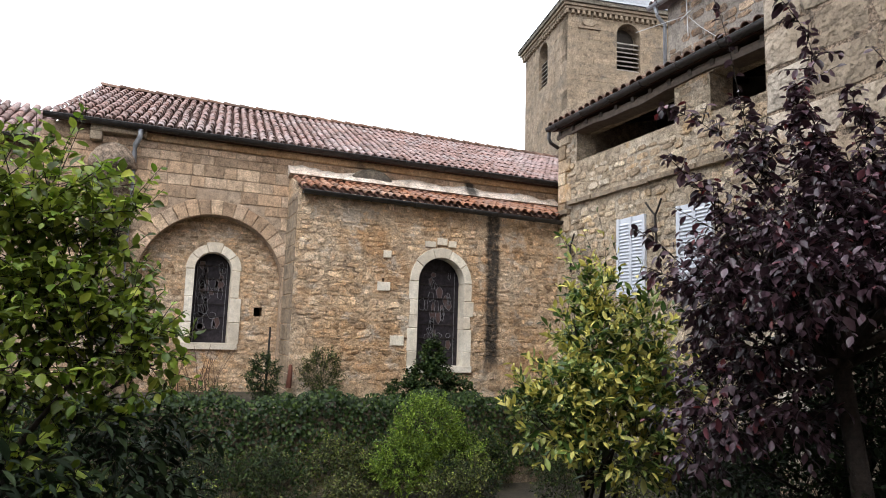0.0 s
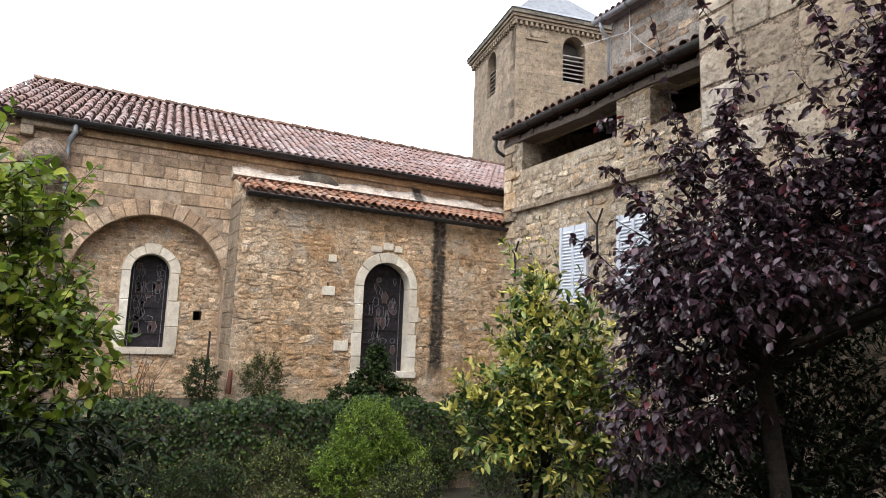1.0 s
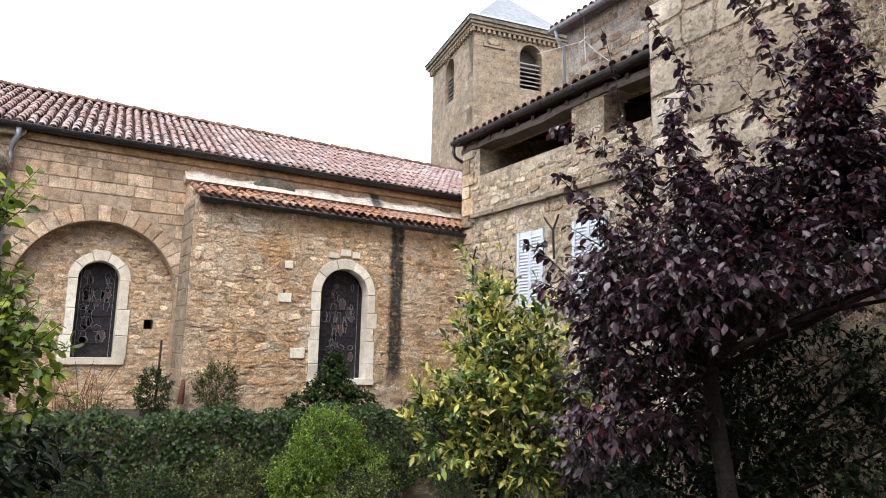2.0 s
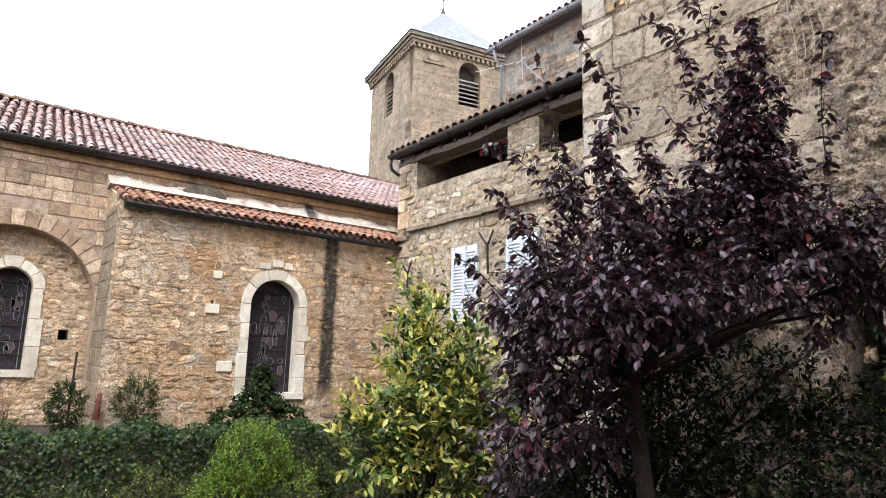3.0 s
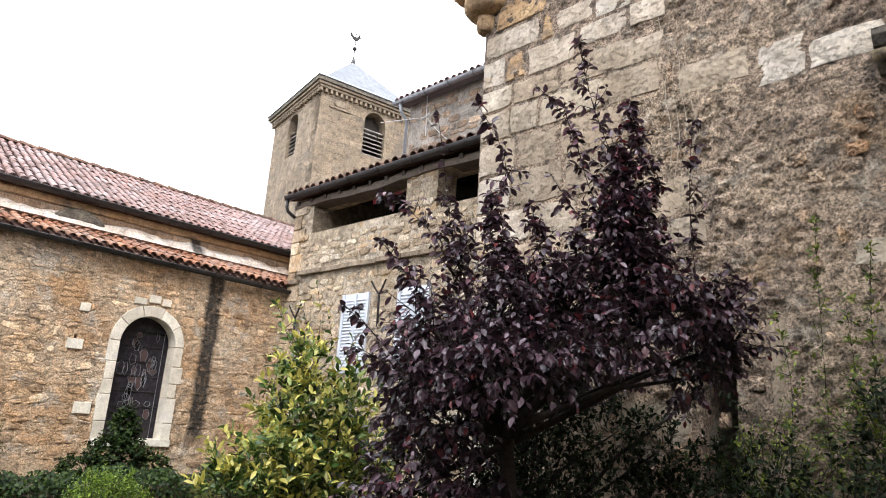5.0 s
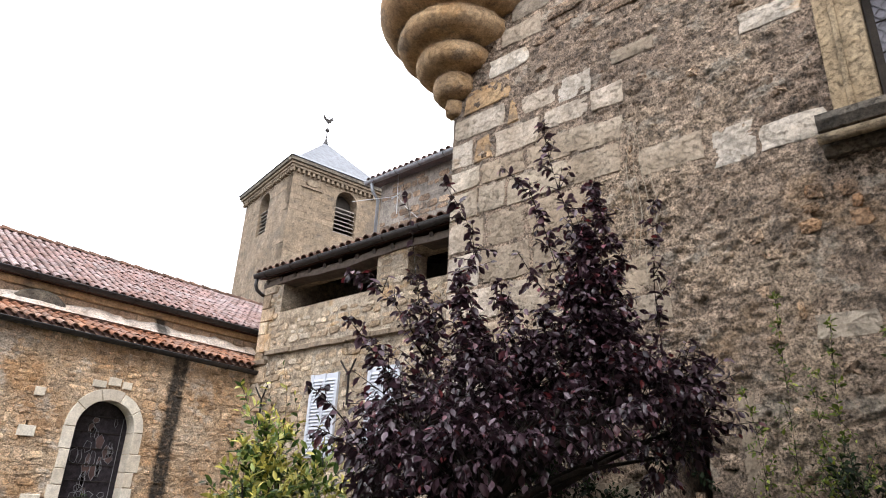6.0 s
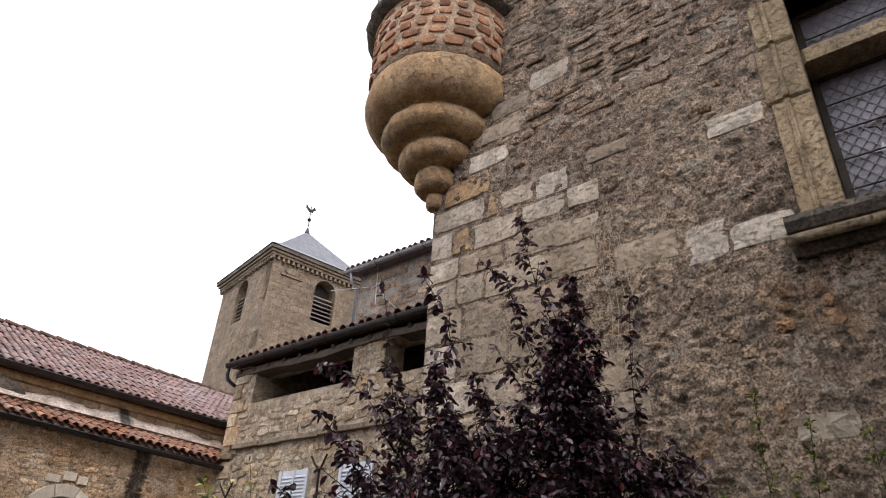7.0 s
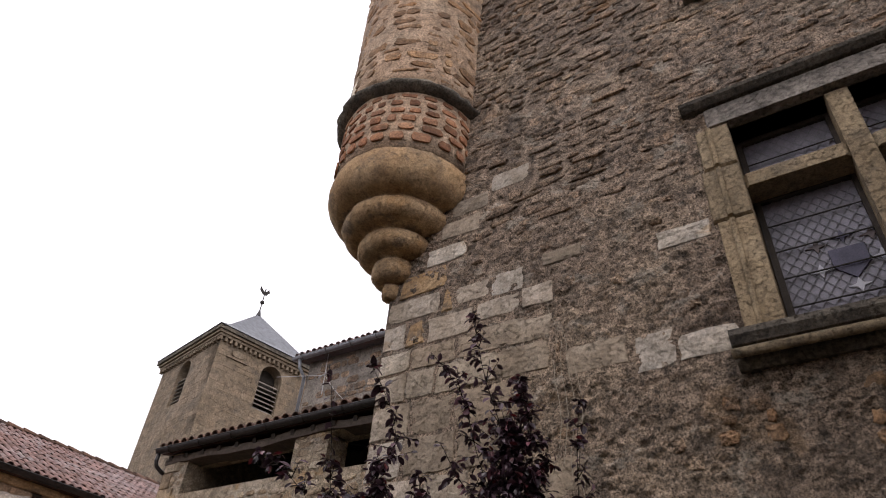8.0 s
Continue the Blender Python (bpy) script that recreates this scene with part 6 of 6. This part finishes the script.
    plant("plum_tree", "purple-leaved plum tree with upright young shoots", "tree", (2.75, 1.75, 0.95),
          mounds(crown, 2700) + mounds(skirt, 1900) + mounds(far, 1300), (0.064, 0.56), "leaf_purple", 0.15, 8, 0.3, 0.75, 3,
          tall + sprays, "leaf_red", trunk=0.055, tip_share=0.03, fork=0.75, shoot_leaf=1.0)
    lobes = [(2.70, 3.61, 2.54, 0.24, 0.26), (2.55, 3.59, 2.27, 0.31, 0.25), (2.87, 3.48, 2.35, 0.26, 0.29), (2.39, 3.57, 2.04, 0.28, 0.24), (2.75, 3.45, 1.95, 0.36, 0.33),
           (2.72, 3.65, 2.85, 0.14, 0.18), (3.00, 3.51, 2.71, 0.16, 0.18), (2.26, 3.66, 2.10, 0.14, 0.17), (3.09, 3.43, 2.15, 0.24, 0.36), (2.57, 3.70, 2.72, 0.10, 0.14)]
    wisps = [((2.71, 3.66, 2.81), (2.56, 3.82, 3.28), 26), ((2.74, 3.64, 2.81), (2.83, 3.63, 3.30), 24), ((2.71, 3.67, 2.88), (2.66, 3.76, 3.40), 16),
           ((2.75, 3.63, 2.89), (2.76, 3.69, 3.49), 14), ((2.60, 3.68, 2.72), (2.45, 3.78, 2.97), 22), ((2.87, 3.61, 2.82), (3.00, 3.50, 3.15), 20),
           ((2.48, 3.64, 2.35), (2.26, 3.78, 2.48), 20), ((2.53, 3.61, 2.50), (2.33, 3.73, 2.70), 20), ((2.33, 3.62, 2.15), (2.14, 3.72, 2.24), 18),
           ((2.65, 3.64, 2.84), (2.57, 3.70, 3.08), 22)]
    plant("variegated_shrub", "evergreen shrub with yellow-edged leaves and wispy stems", "shrub", (2.65, 3.65, 0.35),
          mounds(lobes, 1000), (0.1, 0.42), "leaf_yellow", 0.17, 10, 0.6, -0.05, 8, wisps, "leaf_gold", trunk=0.04, tip_share=0.34)
    lobes = [(-0.53, 3.26, 2.93, 0.27, 0.26), (-0.32, 3.18, 2.82, 0.21, 0.24), (-0.51, 3.16, 2.52, 0.34, 0.36), (-0.20, 3.09, 2.53, 0.24, 0.22), (-0.50, 3.26, 3.21, 0.14, 0.14),
           (-0.05, 3.10, 2.44, 0.11, 0.10), (-0.67, 3.33, 3.16, 0.18, 0.18), (-0.21, 3.19, 3.03, 0.08, 0.13)]
    tips = [(-0.56, 2.93, 3.38), (-0.43, 2.95, 3.34), (-0.28, 2.97, 3.23), (-0.21, 2.97, 3.21), (-0.13, 2.98, 3.07), (-0.15, 2.98, 2.91),
           (-0.06, 2.98, 2.77), (0.01, 2.98, 2.61), (0.12, 2.98, 2.55), (0.10, 2.98, 2.45), (0.06, 2.98, 2.33), (-0.11, 2.98, 2.21),
           (-0.19, 2.74, 2.03), (-0.36, 2.73, 2.03), (-0.34, 2.96, 3.08), (-0.50, 2.94, 3.12), (-0.20, 2.97, 2.67), (-0.09, 2.98, 2.56),
           (-0.41, 2.95, 2.80), (-0.34, 2.96, 2.62), (-0.52, 2.93, 2.79), (-0.16, 2.98, 2.40), (-0.31, 2.73, 2.42)]
    heart = Vector((-1.15, 3.2, 2.6))
    arching = [(tuple(Vector(p).lerp(heart, 0.45)), p, 46) for p in tips]
    plant("garden_shrub", "large fresh green shrub with bright young shoots", "shrub", (-0.9, 3.1, 0.6),
          mounds(lobes, 820), (0.074, 0.62), "leaf_green", 0.22, 9, 0.45, 0.3, 5, arching, "leaf_lime", trunk=0.05, tip_share=0.3, shoot_leaf=1.0)
    # front lobes added near-black for the shaded foot of the green shrub
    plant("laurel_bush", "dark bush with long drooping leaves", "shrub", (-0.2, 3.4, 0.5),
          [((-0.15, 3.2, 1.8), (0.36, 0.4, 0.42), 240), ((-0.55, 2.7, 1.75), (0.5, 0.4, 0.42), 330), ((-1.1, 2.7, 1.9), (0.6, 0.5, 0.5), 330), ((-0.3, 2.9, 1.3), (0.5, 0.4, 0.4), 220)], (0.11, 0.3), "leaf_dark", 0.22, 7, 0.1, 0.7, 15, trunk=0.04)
    # real shrub by the wall; lobes beneath the plum are added as shade
    lobes = [(3.60, 0.70, 2.05, 0.50, 0.50), (4.02, 1.15, 2.30, 0.22, 0.42), (3.70, 1.30, 2.20, 0.35, 0.40), (3.20, 1.50, 1.70, 0.50, 0.50), (3.10, 2.40, 1.70, 0.50, 0.60),
           (3.50, 2.20, 2.10, 0.45, 0.50), (2.70, 2.20, 1.40, 0.50, 0.45), (3.40, 3.15, 1.50, 0.50, 0.60), (2.95, 2.90, 1.15, 0.50, 0.40), (3.70, 0.10, 2.20, 0.45, 0.50),
           (3.50, 1.90, 1.60, 0.50, 0.50), (3.95, 0.50, 2.60, 0.22, 0.35)]
    plant("dark_shrub", "dark evergreen shrub under the house wall, filled out for shade", "shrub", (3.5, 1.0, 0.9),
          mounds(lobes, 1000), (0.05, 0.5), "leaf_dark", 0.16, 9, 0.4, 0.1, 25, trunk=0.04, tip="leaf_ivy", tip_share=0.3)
    # near-black leaves stand in for the shaded wall under the plum
    lobes = [(2.98, 1.91, 2.69, 0.23, 0.18), (2.99, 1.88, 2.35, 0.26, 0.26), (2.72, 1.92, 2.14, 0.22, 0.20), (3.52, 1.79, 2.59, 0.24, 0.19), (3.72, 1.61, 2.52, 0.21, 0.19),
           (3.34, 1.70, 2.28, 0.26, 0.24), (3.47, 1.43, 2.25, 0.26, 0.19), (3.83, 1.34, 2.90, 0.14, 0.14), (2.58, 2.37, 2.45, 0.17, 0.18), (2.70, 2.22, 2.31, 0.18, 0.21),
           (2.55, 2.25, 2.05, 0.21, 0.21), (2.69, 2.08, 2.05, 0.22, 0.21), (2.94, 2.08, 2.42, 0.19, 0.22), (2.91, 1.94, 2.14, 0.21, 0.24), (3.08, 2.05, 2.64, 0.15, 0.16)]
    plant("dark_shrub", "near-black foliage added as the shade below the plum tree", "shrub", (3.1, 2.3, 0.9),
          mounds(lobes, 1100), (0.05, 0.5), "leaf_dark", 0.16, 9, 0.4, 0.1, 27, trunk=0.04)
    plant("wall_climber", "wispy green climber against the stone wall", "climber", (4.1, 0.6, 1.2),
          [((4.1, 0.55, 2.5), (0.16, 0.4, 0.4), 150), ((4.1, 1.1, 2.4), (0.16, 0.3, 0.3), 90)], (0.042, 0.45), "leaf_green", 0.14, 9, 0.7, 0.1, 35,
          [((4.15, 0.85, 2.5), (4.18, 0.84, 3.85), 110), ((4.15, 0.6, 2.5), (4.18, 0.58, 3.65), 110), ((4.15, 1.05, 2.5), (4.18, 1.08, 3.3), 80), ((4.15, 0.35, 2.6), (4.18, 0.3, 3.6), 90), ((4.15, 0.7, 2.5), (4.17, 0.72, 3.4), 80), ((4.15, 0.1, 2.6), (4.18, 0.02, 3.5), 80)],
          "leaf_green", trunk=0.012, tip_share=0.25, shoot_leaf=1.1)
    plant("lime_bush", "feathery bright green bush below the terrace", "shrub", (3.95, 9.6, 0.0),
          [((3.92, 9.6, 1.05), (0.62, 0.45, 0.58), 480), ((3.55, 9.5, 0.6), (0.52, 0.4, 0.5), 300), ((4.4, 9.5, 0.55), (0.52, 0.4, 0.5), 300)], (0.07, 0.34), "leaf_lime", 0.2, 13, 0.8, 0.1, 45, trunk=0.03)
    plant("ivy_clump", "pointed clump of ivy before the chapel window", "ivy", (4.7, 11.3, 1.36),
          [((4.74, 11.35, 2.18), (0.19, 0.18, 0.34), 210), ((4.66, 11.25, 1.75), (0.52, 0.28, 0.34), 380), ((4.15, 11.15, 1.58), (0.4, 0.22, 0.18), 150), ((5.2, 11.2, 1.58), (0.3, 0.2, 0.2), 110)], (0.07, 0.8), "leaf_ivy", 0.12, 8, 0.1, 0.5, 55, trunk=0.02)
    plant("wall_bush", "dark round bush at the church wall", "shrub", (1.66, 11.45, 1.36), [((1.68, 11.45, 1.75), (0.28, 0.24, 0.42), 320)], (0.055, 0.5), "leaf_ivy", 0.12, 8, 0.5, 0.1, 65, trunk=0.02)
    plant("wall_bush", "loose olive green bush at the chapel wall", "shrub", (2.68, 11.45, 1.36), [((2.68, 11.45, 1.8), (0.38, 0.24, 0.5), 420)], (0.05, 0.5), "leaf_olive", 0.14, 8, 0.5, 0.1, 66, trunk=0.02)
    plant("wall_bush", "low green weeds at the church wall", "shrub", (0.75, 11.4, 1.36), [((0.75, 11.4, 1.5), (0.45, 0.2, 0.18), 120)], (0.05, 0.4), "leaf_olive", 0.12, 7, 0.5, 0.1, 67, trunk=0.012)
    # ragged shrubs on the bank
    rng = random.Random(8)
    kinds = ("leaf_olive", "leaf_dark", "leaf_ivy", "leaf_olive")
    for k in range(16):
        x, y = -0.6 + (k % 8) * 1.05 + rng.uniform(-0.25, 0.25), 9.9 - (k // 8) * 1.3 + rng.uniform(-0.3, 0.3)
        h = rng.uniform(0.45, 0.75)
        plant("bank_shrub", rng.choice(["ragged low shrub on the garden bank", "small untidy bush on the garden bank"]), "shrub", (x, y, ground_height(x, y)),
              [((x, y, h * 0.7), (0.42, 0.36, h * 0.55), 150), ((x + rng.uniform(-0.4, 0.4), y - 0.1, h * rng.uniform(0.9, 1.25)), (0.26, 0.24, 0.2), 70)], (0.062, 0.42), kinds[k % 4], 0.2, 8, 0.7, 0.1, 80 + k, trunk=0.02, group="shrubs on the bank", tip="leaf_olive" if k % 3 else "leaf_green", tip_share=0.25)
    # ivy over the retaining wall
    rs = np.random.RandomState(5)
    n = 17000
    x = rs.uniform(-2.5, 8.0, n)
    lump = 0.06 * np.sin(x * 3.1) + 0.05 * np.sin(x * 7.3 + 1) + 0.03 * np.sin(x * 17)
    top = rs.rand(n) < 0.35
    z = np.where(top, 1.4 + lump + rs.uniform(-0.02, 0.17, n), 1.46 + lump - rs.uniform(0, 1, n) ** 1.3 * 1.2)
    y = np.where(top, rs.uniform(10.42, 10.95, n), 10.5 - rs.uniform(0, 0.16, n))
    pos = np.stack([x, y, z], 1)
    way = np.stack([rs.normal(0, 0.6, n), rs.normal(-0.35, 0.3, n), rs.normal(-0.7, 0.4, n)], 1)
    nrm = np.stack([rs.normal(0, 0.35, n), np.where(top, -0.5, -1.0) + rs.normal(0, 0.3, n), np.where(top, 1.0, 0.45) + rs.normal(0, 0.3, n)], 1)
    v, f = leaf_arrays(pos, way, nrm, rs.uniform(0.035, 0.07, n), 0.85)
    ivy = thing("ivy_hedge", (3, 10.6, 0), "thick dark ivy over the retaining wall", "ivy")
    part("foliage", quick_mesh("foliage", v, f), "leaf_ivy", ivy)
    s = np.stack([rs.uniform(-2, 8, 150), np.full(150, 10.53), rs.uniform(0.1, 0.6, 150)], 1)
    v, f = twig_arrays(s, s + np.stack([rs.normal(0, 0.2, 150), np.full(150, -0.02), rs.uniform(0.4, 0.8, 150)], 1), 0.006)
    part("stems", quick_mesh("stems", v, f), "bark", ivy, kind="stuff")
    # bare reddish stems by the church wall
    bare = thing("bare_shrub", (0.5, 11.45, 1.36), "bare reddish stems at the church wall", "shrub")
    for k in range(22):
        x0 = 0.1 + rng.random() * 0.85
        h = rng.uniform(0.5, 1.0)
        part("stem", tube([(x0, 11.45, 1.34), (x0 + rng.uniform(-0.08, 0.08), 11.45 + rng.uniform(-0.1, 0.1), 1.36 + h * 0.5), (x0 + rng.uniform(-0.22, 0.25), 11.45 + rng.uniform(-0.2, 0.2), 1.36 + h)], 0.007, 4, end_radius=0.003), "twig", bare)
    post = part("iron_stake", tube([(1.73, 11.5, 1.3), (1.75, 11.5, 2.62)], 0.018, 6), "iron", None, "thin dark iron stake before the church wall")
    tagged(post, category="stake")
    rust = part("rusty_spout", tube([(2.2, 11.86, 1.95), (2.19, 11.8, 1.85), (2.18, 11.78, 1.72), (2.17, 11.78, 1.56)], 0.035, 7, end_radius=0.055), "rust", None, "short rusty red spout at the chapel corner")
    tagged(rust, category="spout")
    vine = thing("dry_vine", (4.34, 1.7, 3.2), "pale dry vine stems hanging on the wall", "vine")
    for k in range(4):
        y0 = 1.6 + k * 0.055
        pts = [(4.33 - 0.02 * math.sin(j), y0 + 0.03 * math.sin(j * 1.3 + k) + (0.06 * k if j > 6 else 0), 4.1 + j * 0.18 + 0.12 * k) for j in range(7 + k % 3)]
        part("stem", tube(pts, 0.0028, 4, end_radius=0.0018), "straw", vine)


build_plants()
